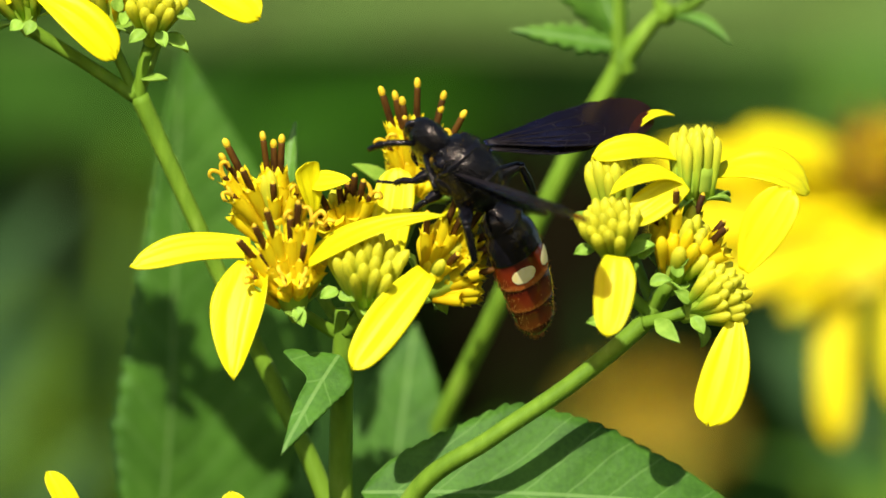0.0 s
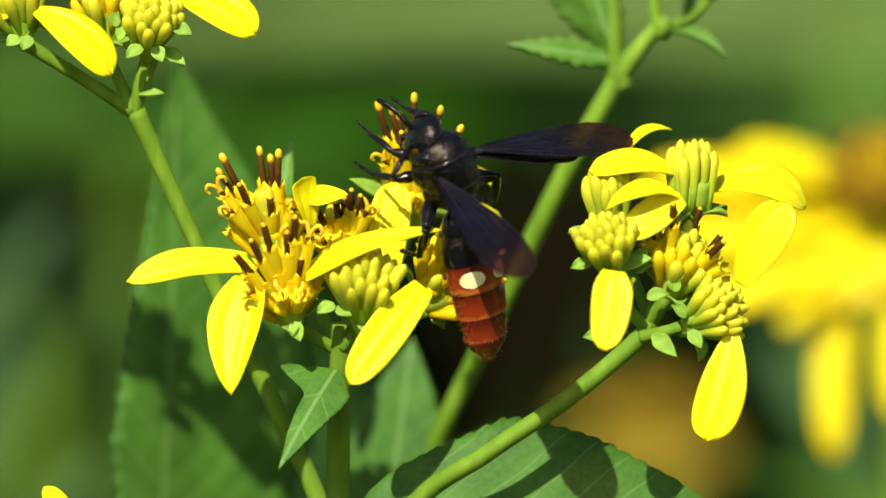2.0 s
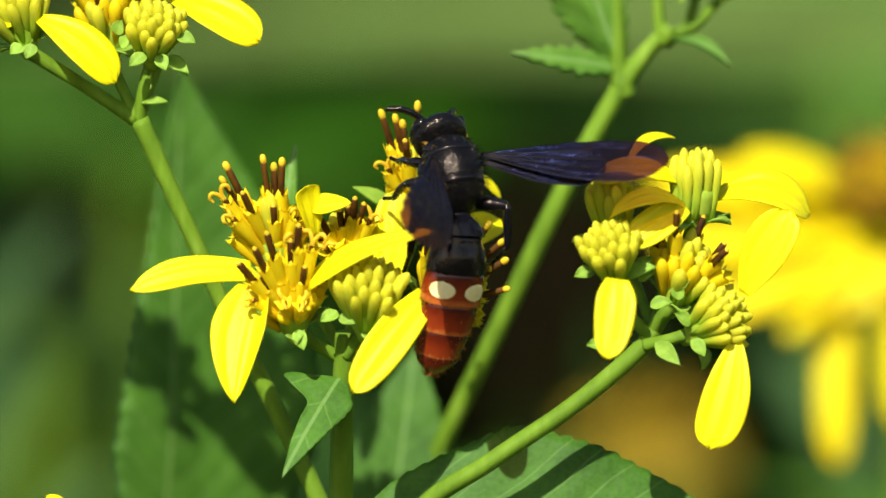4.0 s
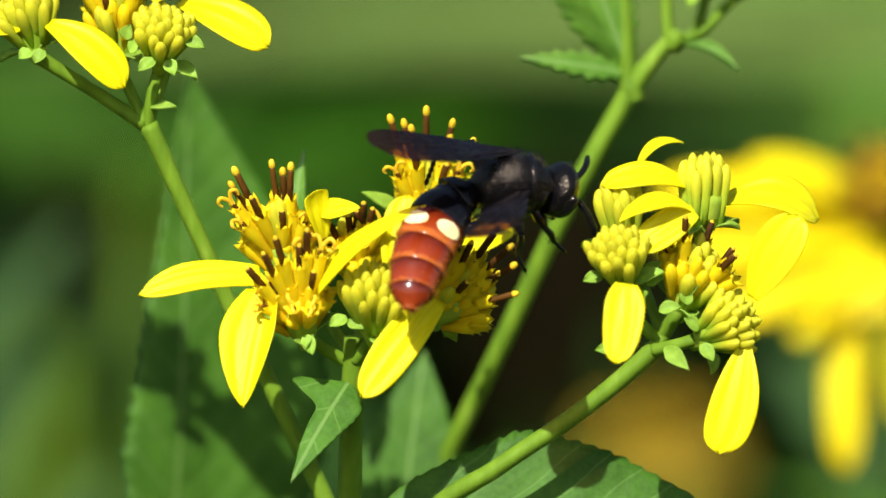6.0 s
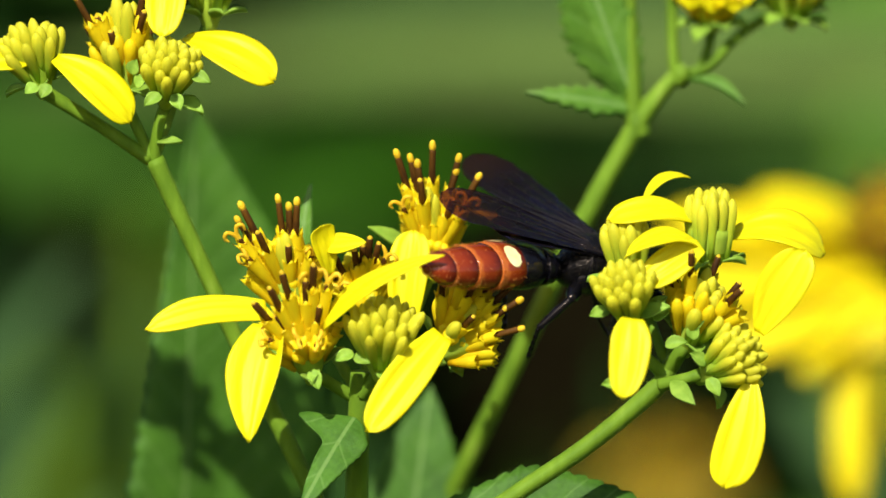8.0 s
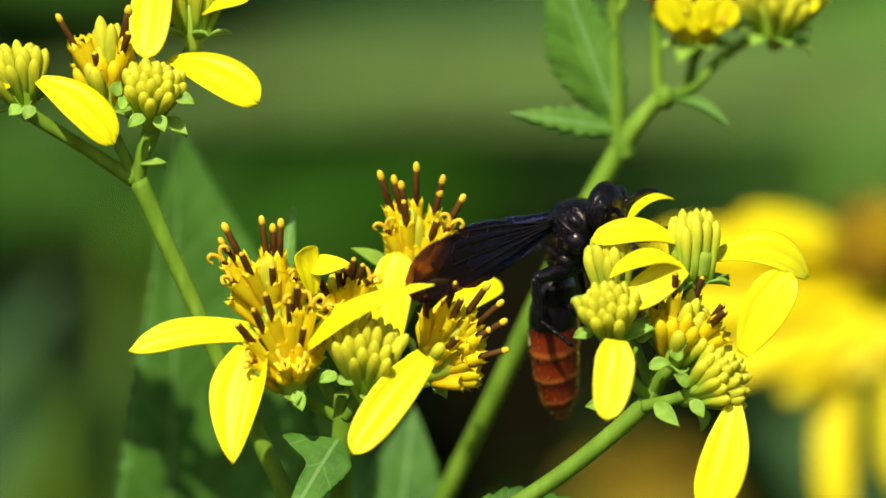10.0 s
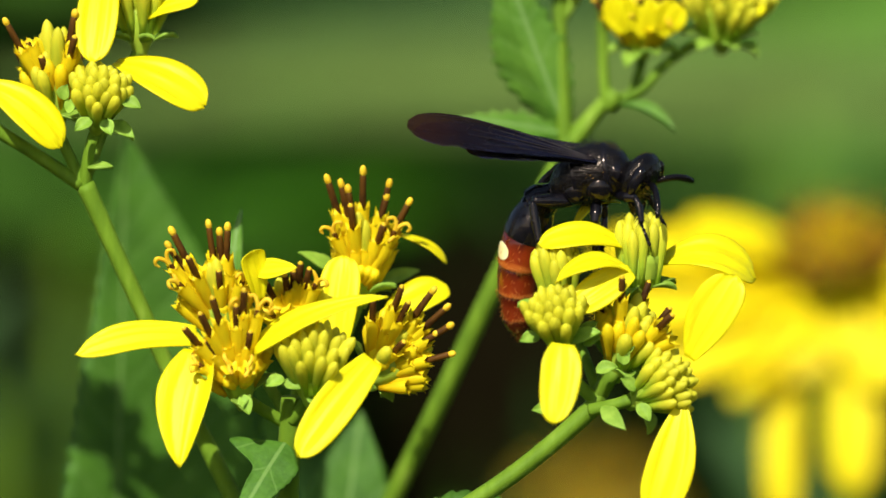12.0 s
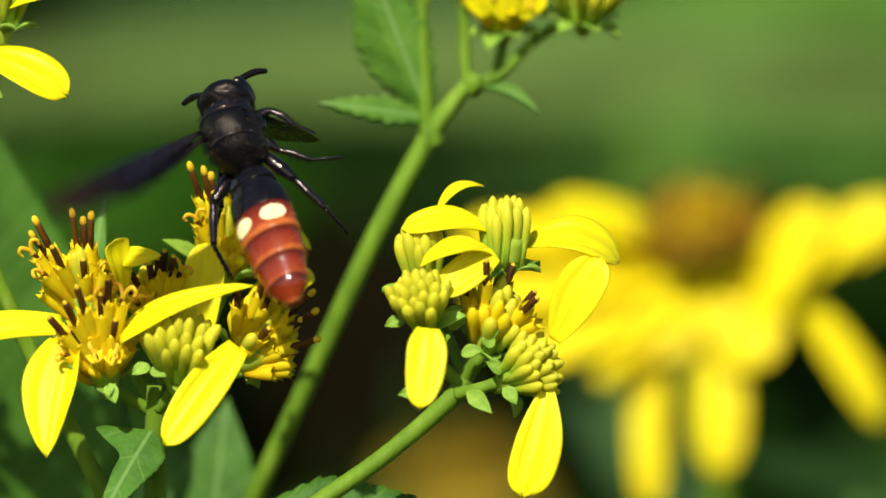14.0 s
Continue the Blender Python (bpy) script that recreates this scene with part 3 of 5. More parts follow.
def left_stem():
    t = thing("flowering_stem", "green stem with six yellow flower heads and brown-tipped florets", "flower", "flowering stems")
    stem(t, [at(612, 548, 0), at(607, 640, 1), at(604, 760, 3), at(606, 900, 5), at(*FOOT), at(655, 1450, 9), at(665, 2100, 11), at(670, 3400, 14), at(665, 6000, 20), at(660, 12000, 26), rooted(at(640, 20000, 30))], [19, 19, 20, 21, 23, 26, 30, 36, 44, 56, 80])
    for p, r in (([(612, 600, 1), (560, 570, 0), (528, 550, -1)], 12), ([(610, 590, 2), (540, 480, 4), (482, 420, 4)], 11), ([(612, 590, 2), (622, 520, 4), (622, 452, 5)], 10),
                 ([(612, 600, 2), (690, 480, 5), (738, 365, 7)], 10), ([(612, 600, 1), (700, 560, 2), (760, 518, 1.5)], 11), ([(612, 590, 0), (635, 560, -1), (646, 545, -2)], 12)):
        stem(t, [at(*q) for q in p], [r, r * .9, r], "stalk")
    flower_head(t, at(521, 540, -1), way(-.20, .92, .34), "open", 40, 40, 0.86, 1.3, 3, 1, 0.05, wide=1.1, stand=(
        (471, 370, "dark"), (528, 356, "dark"), (513, 383, "dark"), (449, 398, "dark"), (420, 424, "dark"), (490, 428, "dark"), (539, 430, "dark"), (456, 448, "dark"),
        (557, 448, "open"), (521, 374, "curled"), (438, 484, "curled"), (556, 376, "curled"), (499, 488, "curled"), (536, 492, "curled"), (498, 405, "open"), (475, 470, "open"),
        (515, 455, "open"), (572, 470, "open"), (520, 420, "open"), (470, 415, "open")))
    petal(t, at(446, 440, -1.5), at(226, 471, -3), way(.02, .50, .85), .0024, 0.055, seed=1, widest=.62, foot=.7, taper=2.0, lean=-0.045)
    petal(t, at(452, 466, -2.0), at(411, 675, -5.0), way(-.05, .15, 1), .0047, 0.03, fold=0.3, seed=2, widest=.38, foot=.55, taper=1.6, lean=-0.03)
    global BENT_RAY
    BENT_RAY = petal(t, at(*RAY_BASE), at(790, 380, -5), way(-.25, .75, .6), .0029, 0.09, seed=3, widest=.28, foot=.6, taper=1.35)
    flower_head(t, at(491, 432, 4), way(-.20, .95, .2), "open", 40, 34, 1.0, 1.3, 2, 2, wide=1.2, stand=(
        (397, 247, "tall"), (390, 273, "tall"), (428, 299, "dark"), (464, 234, "tall"), (484, 248, "tall"), (499, 239, "tall"), (386, 299, "curled"), (402, 336, "curled"),
        (466, 312, "bud"), (478, 304, "bud"), (483, 322, "dark"), (440, 330, "open"), (415, 320, "open"), (505, 310, "open"), (452, 300, "open"), (530, 330, "curled")))
    flower_head(t, at(616, 445, 5), way(-.05, .9, .3), "open", 36, 36, 0.92, 1.25, 2, 3, stand=(
        (566, 344, "dark"), (600, 330, "dark"), (628, 308, "dark"), (644, 318, "dark"), (615, 322, "dark"), (655, 340, "open"), (660, 335, "curled"), (571, 394, "curled"),
        (556, 372, "curled"), (592, 380, "open"), (625, 372, "open"), (640, 355, "open")))
    petal(t, at(556, 376, 1), at(535, 286, 0), way(.50, .25, .8), .0023, 0.06, curl=.9, seed=4, foot=.35, widest=.82)
    petal(t, at(552, 322, 0.8), at(622, 318, -.5), way(-.1, .35, .9), .0017, 0.02, seed=5, foot=.7, taper=1.5, widest=.3)
    flower_head(t, at(735, 360, 7), way(.05, 1, .10), "open", 32, 21, 1.18, 1.2, 3, 12, 0.4, wide=1.1, stand=(
        (673, 154, "tall"), (698, 162, "tall"), (711, 172, "tall"), (739, 139, "tall"), (787, 162, "tall"), (782, 186, "tall"), (824, 196, "tall"), (716, 206, "dark"),
        (776, 240, "dark"), (681, 245, "curled"), (803, 240, "curled"), (795, 262, "curled"), (730, 222, "bud"), (724, 258, "bud"), (742, 236, "bud"), (700, 238, "open"),
        (757, 250, "open"), (690, 275, "open"), (775, 285, "open")))
    petal(t, at(806, 262, 8), at(888, 310, 8), way(.4, .8, .3), .0018, 0.1, seed=6, foot=.3)
    flower_head(t, at(752, 510, 1.5), way(.85, .48, .20), "open", 34, 30, 0.92, 1.3, 3, 5, 0.3, wide=1.3, stand=(
        (808, 350, "dark"), (867, 353, "tall"), (892, 384, "tall"), (898, 418, "tall"), (872, 433, "tall"), (901, 470, "tall"), (756, 374, "dark"), (820, 378, "dark"),
        (790, 404, "dark"), (812, 449, "dark"), (801, 436, "bud"), (818, 428, "bud"), (784, 462, "bud"), (830, 420, "open"), (845, 400, "open"), (850, 455, "open"), (770, 420, "open"), (835, 480, "open")))
    petal(t, at(690, 455, 3), at(703, 294, 4), way(0, .2, 1), .0031, 0.03, seed=7, widest=.6, foot=.6)
    petal(t, at(770, 425, 6), at(890, 350, 7), way(-.2, .6, .7), .0034, 0.12, seed=8)
    flower_head(t, at(645, 535, -2), way(.05, .86, .52), "bud", 30, 26, 1.0, 1.3, 2, 6, stand=((722, 445, "bud"), (700, 455, "bud")))
    petal(t, at(756, 482, -3.5), at(619, 655, -6.5), way(.20, .35, .9), .0031, 0.03, seed=9, widest=.50, foot=.55, taper=2.2)
    for base, tip in (((598, 513), (564, 526)), ((600, 518), (629, 532)), ((524, 544), (538, 580)), ((655, 522), (684, 531)), ((470, 510), (448, 500))):
        bract_at(t, base, tip, d=-3.0)
    bract_at(t, (768, 520), (794, 556), d=2.0)
    leaf(t, at(500, 420, 12), at(522, 216, 12), way(-.3, .3, .9), .0017, LEAF_PALE, 6, 0.05, 0.2, 0, 21)
    leaf(t, at(700, 330, 8), at(626, 290, 6), way(-.2, .5, .8), .0013, BRACT, 5, 0.06, 0.2, 0, 22, name="bract")
    leaf(t, at(765, 348, 9), at(838, 322, 9), way(.2, .6, .7), .0013, BRACT, 5, 0.06, 0.2, 0, 23, name="bract")
    leaf(t, at(600, 628, 0), at(498, 804, -4), way(-.15, .35, .9), .0051, LEAF, 14, 0.05, 0.06, -0.05, 3, "small curled green leaf with a torn edge", notch=-1, widest=.22)
    leaf(t, at(265, 1180, 40), at(316, 72, 38), way(.36, .24, .9), .0172, LEAF, 30, 0.03, 0.12, -0.08, 1, "large toothed leaf behind the flowers")
    leaf(t, at(660, 1180, 33), at(735, 572, 34), way(-.05, .4, .9), .0078, LEAF, 22, 0.04, 0.1, 0.0, 2, widest=.62, bite=0.1)
    leaf(t, at(640, 872, 5), at(1320, 905, 6.5), way(-.08, .40, .9), .0140, LEAF, 24, 0.05, 0.12, 0.0, 4, "broad toothed leaf striped by stem shadows")
    flower_head(t, at(170, 1010, 4), way(0, 1, .3), "bud", 20, 40, .9, 1.1, 5, 8)
    petal(t, at(150, 960, 0), at(84, 832, -1), way(.3, .4, .8), .0020, 0.08, seed=10)
    petal(t, at(428, 985, 2), at(409, 868, 1), way(-.1, .3, .9), .0024, 0.05, seed=11)
    stem(t, [at(430, 980, 3), at(540, 1200, 6), at(645, 1450, 9)], [10, 11, 12], "stalk")
    stem(t, [at(170, 1040, 5), at(400, 1300, 8), at(645, 1500, 9)], [12, 14, 16], "stalk")


def right_stem():
    t = thing("flowering_stem", "leaning green stem with closed greenish buds and drooping yellow rays", "flower", "flowering stems")
    stem(t, [at(1165, 530, 1), at(1130, 580, 1), at(1010, 680, 1), at(870, 775, 0), at(730, 880, 2), at(*FOOT)], [13, 16, 15, 15, 17, 22], fuzz=700, seed=2)
    for p, r in (([(1150, 555, 1), (1095, 500, 0), (1085, 455, -3)], 12), ([(1155, 545, 1), (1185, 440, 3), (1228, 352, 1)], 11), ([(1155, 545, 1), (1120, 450, 4), (1086, 392, 0)], 10),
                 ([(1158, 540, 1), (1175, 515, 0), (1190, 495, 0)], 15), ([(1140, 572, 0), (1190, 560, -1), (1232, 546, -1)], 12)):
        stem(t, [at(*q) for q in p], [r, r * .9, r], "stalk")
    flower_head(t, at(1085, 385, 0), way(-.12, .95, .25), "bud", 22, 12, 0.92, 1.15, 5, 21, wide=1.2)
    flower_head(t, at(1085, 450, -3), way(-.10, .74, .62), "bud", 28, 25, 0.84, 1.2, 2, 22)
    petal(t, at(1092, 454, -8), at(1077, 598, -9.5), way(0, .15, 1), .0030, 0.04, seed=31, widest=.32, foot=.55, taper=2.6)
    flower_head(t, at(1226, 350, 1), way(.03, 1, .15), "bud", 24, 4, 1.0, 1.5, 5, 23, wide=1.25)
    petal(t, at(1262, 308, 2), at(1436, 340, 2), way(.20, .72, .65), .0042, 0.24, seed=32)
    petal(t, at(1200, 278, 0), at(1046, 278, -2), way(0, .65, .75), .0026, 0.16, seed=33)
    petal(t, at(1214, 326, -3), at(1106, 394, -4), way(-.2, .25, .95), .0027, 0.04, seed=34, widest=.5, foot=.4)
    petal(t, at(1208, 322, -2.5), at(1076, 346, -4.5), way(-.1, .85, .5), .0024, 0.20, seed=38, widest=.5, foot=.4, taper=1.8)
    petal(t, at(1112, 248, 2), at(1194, 202, 3), way(-.2, .8, .3), .0018, 0.22, seed=35)
    flower_head(t, at(1192, 492, 0), way(.28, .88, .38), "part", 34, 28, 1.06, 1.4, 3, 24, stand=(
        (1197, 334, "dark"), (1199, 386, "dark"), (1287, 402, "dark"), (1224, 420, "yellow_bud"), (1300, 440, "open"), (1180, 400, "yellow_bud")))
    petal(t, at(1316, 480, -2), at(1398, 330, -3), way(-.2, .25, .95), .0036, 0.04, seed=36)
    flower_head(t, at(1230, 550, -1), way(.74, .44, .50), "bud", 32, 26, 0.82, 1.3, 2, 25)
    for base, tip in (((1226, 560), (1248, 592)), ((1222, 535), (1196, 512)), ((1240, 525), (1248, 488)), ((1150, 500), (1190, 492)), ((1195, 490), (1206, 462)), ((1125, 440), (1152, 412)), ((1128, 452), (1158, 440)),
                      ((1050, 440), (1014, 446)), ((1195, 470), (1222, 448))):
        bract_at(t, base, tip, d=-2.5)
    bract_at(t, (1085, 572), (1036, 566), d=3.5)
    petal(t, at(1304, 556, -3), at(1250, 757, -4), way(.05, .15, 1), .0036, 0.04, seed=37, widest=.62, foot=.16, taper=2.6, lean=0.05)
    leaf(t, at(1160, 565, -1), at(1202, 606, -3), way(-.5, .6, .6), .0014, BRACT, 5, 0.05, 0.2, 0, 7, name="bract")


def upper_left_stem():
    t = thing("flowering_stem", "thin green stem with a tight bunch of yellow heads", "flower", "flowering stems")
    stem(t, [at(246, 170, 4), at(300, 290, 5), at(350, 400, 6), at(395, 500, 7), at(490, 690, 8), at(575, 880, 8), at(*FOOT)], [17, 15, 15, 15, 16, 17, 20], fuzz=700, seed=1)
    for p, r in (([(246, 175, 4), (255, 110, 3), (272, 62, 3)], 11), ([(244, 175, 4), (205, 90, 4), (190, 45, 4)], 11), ([(240, 172, 4), (150, 112, 4), (50, 50, 3)], 13),
                 ([(250, 160, 5), (300, 20, 6), (345, -75, 6)], 9)):
        stem(t, [at(*q) for q in p], [r, r * .9, r], "stalk")
    flower_head(t, at(45, 34, 3), way(-.30, .9, .3), "bud", 24, 28, 0.85, 1.2, 4, 41)
    flower_head(t, at(196, 42, 4), way(-.10, 1, .2), "part", 26, 26, 1.2, 1.3, 3, 42, stand=(
        (104, -122, "tall"), (169, -56, "dark"), (229, -92, "dark"), (230, -138, "tall"), (144, -96, "open"), (126, -84, "open"), (179, -118, "bud"), (199, -104, "bud"), (160, -88, "yellow_bud"), (215, -84, "yellow_bud")))
    flower_head(t, at(268, 54, 2), way(.08, .75, .62), "bud", 30, 26, 0.82, 1.25, 1, 43)
    for base, tip in (((312, 20), (348, 34)), ((280, 56), (294, 84)), ((258, 56), (226, 74)), ((205, 20), (214, -6)), ((212, 40), (232, 22)), ((60, 38), (44, 62)), ((40, 40), (16, 52))):
        bract_at(t, base, tip, d=0.0)
    flower_head(t, at(345, -85, 6), way(0, 1, .15), "bud", 26, 22, 1.0, 1.2, 5, 44)
    petal(t, at(300, -45, 3), at(462, 34, 1), way(.25, .55, .75), .0038, 0.12, seed=51)
    petal(t, at(70, -8, 1), at(208, 106, 0), way(.15, .60, .75), .0036, 0.12, seed=52)
    petal(t, at(286, -235, 4), at(258, -42, 0), way(0, .2, 1), .0031, 0.05, seed=53)
    petal(t, at(40, -10, 2), at(-60, 0, 1), way(0, .6, .8), .0026, 0.1, seed=54)
    petal(t, at(350, -125, 5), at(450, -160, 4), way(0, .7, .6), .0026, 0.1, seed=55)
    leaf(t, at(250, 140, 3), at(296, 138, 2), way(0, .8, .5), .0010, BRACT, 5, 0.05, 0.2, 0, 8, name="bract")


def upper_right_stem():
    t = thing("flowering_stem", "pale green forked stem with a leaf and young buds", "flower", "flowering stems")
    d = 24
    stem(t, [at(1176, 16, d), at(1136, 62, d), at(1098, 116, d), at(996, 300, d + 1), at(857, 590, d + 5), at(720, 870, d + 11), at(600, 1130, d + 12), at(420, 1600, d + 12), at(330, 3000, d + 12), at(330, 6000, d + 14), at(330, 12000, d + 20),
             rooted(at(330, 20000, d + 24))], [12, 15, 18, 18, 17, 17, 20, 25, 32, 42, 56, 80])
    stem(t, [at(1170, 26, d), at(1164, -30, d), at(1162, -140, d), at(1161, -260, d)], [12, 10, 10, 9], "stalk")
    stem(t, [at(1096, 100, d), at(1090, -30, d), at(1084, -220, d)], [14, 13, 12], "stalk")
    stem(t, [at(1172, 28, d), at(1228, 6, d), at(1275, -40, d), at(1330, -78, d), at(1384, -92, d)], [10, 10, 9, 9, 10], "stalk")
    stem(t, [at(1215, 10, d), at(1228, -30, d), at(1232, -62, d)], [9, 9, 9], "stalk")
    stem(t, [at(1090, -120, d), at(1105, -140, d), at(1110, -160, d)], [9, 9, 9], "stalk")
    for p, q in (((1108, 132), (1094, 90)), ((1186, 8), (1168, 38))):
        stem(t, [at(*p, d), at((p[0] + q[0]) / 2, (p[1] + q[1]) / 2, d), at(*q, d)], [17, 21, 16], "node")
    flower_head(t, at(1232, -72, d), way(.03, .9, .35), "open", 44, 34, 0.9, 1.4, 6, 61)
    for i, (p, q, f) in enumerate((((1205, -95), (1186, -165), (-.3, .3, .9)), ((1262, -92), (1296, -150), (.3, .3, .9)), ((1240, -88), (1236, -158), (0, .2, 1)))):
        petal(t, at(*p, d - 3), at(*q, d - 4), way(*f), .0026, 0.05, seed=66 + i)
    flower_head(t, at(1376, -88, d), way(.12, .85, .4), "bud", 34, 34, 0.95, 1.7, 7, 62)
    flower_head(t, at(1112, -175, d), way(.1, .9, .3), "bud", 22, 36, 0.7, 1.1, 7, 63)
    petal(t, at(1400, -115, d - 2), at(1450, -150, d - 2), way(0, .6, .8), .0018, 0.1, seed=61)
    leaf(t, at(1098, 75, d), at(985, -230, d - 2), way(-.3, .5, .8), .0056, LEAF_PALE, 12, 0.05, -0.6, 0.05, 9, "toothed leaf half in shadow", bite=0.2)
    leaf(t, at(1090, 80, d), at(905, 53, d - 4), way(0, .45, .85), .0017, LEAF_PALE, 7, 0.02, 0.2, 0, 10, widest=.22, bite=0.8)
    leaf(t, at(1190, 30, d), at(1292, 75, d - 2), way(.2, .8, .5), .0014, LEAF_PALE, 5, 0.15, 0.2, 0, 11)


left_stem()
right_stem()
upper_left_stem()
upper_right_stem()


# ---- the wasp ----
CHITIN = grainy("black_chitin", [(0.3, (0.002, 0.002, 0.003)), (0.7, (0.006, 0.0055, 0.008))], 1900, (1, 1, 1), 0.14, 0.45, 0, 0.5, 0, 0.00008)
VELVET = grainy("black_hairy_chitin", [(0.3, (0.002, 0.002, 0.0025)), (0.7, (0.005, 0.0045, 0.005))], 2300, (1, 1, 1), 0.19, 0.30, 0, 0.8, 0, 0.00014)
for chitin in (CHITIN, VELVET):
    chitin.node_tree.nodes["Principled BSDF"].inputs["Specular Tint"].default_value = (1.0, 0.80, 0.64, 1)


def rust_material():
    """Glossy rust-red chitin, darker at the front of each ring and orange at its hind edge."""
    m = material("rust_red_chitin", 0.17, 0.5)
    mat, n, l, b, tr = m
    tc, sep = n.new("ShaderNodeTexCoord"), n.new("ShaderNodeSeparateXYZ")
    l.new(tc.outputs["Object"], sep.inputs[0])
    mottle = noise_of(n, l, 1400, (1, 1, 1), 4)
    far = math_of(n, l, "ADD", math_of(n, l, "MULTIPLY", sep.outputs[0], -1 / 0.0020), math_of(n, l, "MULTIPLY", math_of(n, l, "SUBTRACT", mottle, 0.5), 0.35))
    tint(m)(ramp_of(n, l, far, [(0.1, (0.07, 0.007, 0.002)), (0.45, (0.19, 0.021, 0.004)), (0.84, (0.26, 0.034, 0.006)), (0.97, (0.46, 0.11, 0.017))]))
    bump_of(n, l, b, mottle, 0.25, 0.00009)
    return mat


RUST = rust_material()
FRINGE = grainy("orange_hair", [(0.3, (0.52, 0.13, 0.014)), (0.7, (0.78, 0.32, 0.06))], 3000, (1, 1, 1), 0.55, 0.3, 0.2, 0.2, 0.1)
SPOT = grainy("cream_spot", [(0.3, (0.86, 0.70, 0.26)), (0.7, (0.92, 0.80, 0.42))], 1800, (1, 1, 1), 0.35, 0.4, 0, 0.2, 0)
POLLEN = grainy("pollen_hair", [(0.3, (0.30, 0.15, 0.01)), (0.7, (0.55, 0.32, 0.03))], 3000, (1, 1, 1), 0.7, 0.2, 0, 0.2, 0)


def wing_material():
    """Smoky membrane with a blue to violet sheen, brown and thinner at the tip."""
    mat, n, l, b, _ = material("wing_membrane", 0.3, 0.5)
    tc, sep = n.new("ShaderNodeTexCoord"), n.new("ShaderNodeSeparateXYZ")
    l.new(tc.outputs["Object"], sep.inputs[0])
    far = math_of(n, l, "MULTIPLY", sep.outputs[0], 1 / 0.013)
    l.new(ramp_of(n, l, far, [(0.0, (0.003, 0.0025, 0.003)), (0.50, (0.005, 0.0035, 0.004)), (0.75, (0.010, 0.006, 0.004)), (0.97, (0.030, 0.014, 0.007))]), b.inputs["Base Color"])
    b.inputs["Specular Tint"].default_value = (0.24, 0.33, 1.0, 1)
    b.inputs["IOR"].default_value = 1.52
    h = math_of(n, l, "ADD", noise_of(n, l, 420, (0.4, 1.5, 1), 4), math_of(n, l, "MULTIPLY", noise_of(n, l, 5000), 0.25))
    bump_of(n, l, b, h, 1.0, 0.00040)
    r = ramp_of(n, l, noise_of(n, l, 520, (0.5, 1.4, 1), 5), [(0.38, (0.13, 0.13, 0.13)), (0.62, (0.32, 0.32, 0.32))])
    l.new(r, b.inputs["Roughness"])
    clear, mix = n.new("ShaderNodeBsdfTransparent"), n.new("ShaderNodeMixShader")
    clear.inputs[0].default_value = (0.62, 0.36, 0.24, 1)
    l.new(ramp_of(n, l, far, [(0.0, (0.03, 0.03, 0.03)), (0.42, (0.06, 0.06, 0.06)), (0.64, (0.38, 0.38, 0.38)), (0.92, (0.62, 0.62, 0.62))]), mix.inputs[0])
    l.new(b.outputs[0], mix.inputs[1])
    l.new(clear.outputs[0], mix.inputs[2])
    l.new(mix.outputs[0], n["Material Output"].inputs[0])
    return mat


WING = wing_material()
VEIN = grainy("wing_vein", [(0.3, (0.006, 0.004, 0.004)), (0.7, (0.014, 0.009, 0.009))], 2000, (1, 1, 1), 0.55, 0.2, 0, 0.2, 0)
MM = 0.001


def loft(bm, rings, sides=24, mat=0):
    """A body along X from rows (x, half width, half height, z of the middle), in mm; pointed rows close it."""
    rows = []
    for x, ry, rz, zc in rings:
        rows.append([bm.verts.new((x * MM, ry * MM * math.cos(2 * math.pi * s / sides), (zc + rz * math.sin(2 * math.pi * s / sides)) * MM)) for s in range(sides)])
    fs = [bm.faces.new((a[s], a[(s + 1) % sides], b[(s + 1) % sides], b[s])) for a, b in zip(rows, rows[1:]) for s in range(sides)]
    fs += [bm.faces.new(rows[0]), bm.faces.new(rows[-1])]
    for f in fs:
        f.material_index = mat
    return bm


def dense(rows, k=5):
    """Rounds off a loft's rows."""
    pts = [Vector((r[0], r[1], r[2])) for r in rows]
    zs = np.interp(np.linspace(0, 1, (len(rows) - 1) * k + 1), np.linspace(0, 1, len(rows)), [r[3] for r in rows])
    return [(p.x, max(p.y, .02), max(p.z, .02), z) for p, z in zip(curve_points(pts, k), zs)]


def hairs(name, parent, mat, spots, length, seed=0, label=""):
    """Fine hairs: spots are (root, direction) in mm; each hair is a thin three-sided spike."""
    rnd = random.Random(seed)
    bm = bmesh.new()
    for p, d in spots:
        p, d = Vector(p) * MM, (Vector(d).normalized() + Vector((rnd.uniform(-.35, .35), rnd.uniform(-.35, .35), rnd.uniform(-.35, .35)))).normalized()
        side = d.orthogonal().normalized()
        other = d.cross(side)
        r = 0.016 * MM
        tri = [bm.verts.new(p + (side * math.cos(a) + other * math.sin(a)) * r) for a in (0, 2.1, 4.2)]
        top = bm.verts.new(p + d * length * MM * rnd.uniform(.6, 1.2))
        for a, b in ((0, 1), (1, 2), (2, 0)):
            bm.faces.new((tri[a], tri[b], top))
    return part(name, bm, mat, parent, label)


SEGMENTS = [(1.8, 0.85, 1.52, 1.80), (2.5, 1.78, 2.10, 2.18), (2.3, 2.20, 2.20, 2.15), (2.1, 2.12, 2.05, 1.95), (1.9, 1.92, 1.75, 1.60), (1.7, 1.58, 1.22, 0.42)]


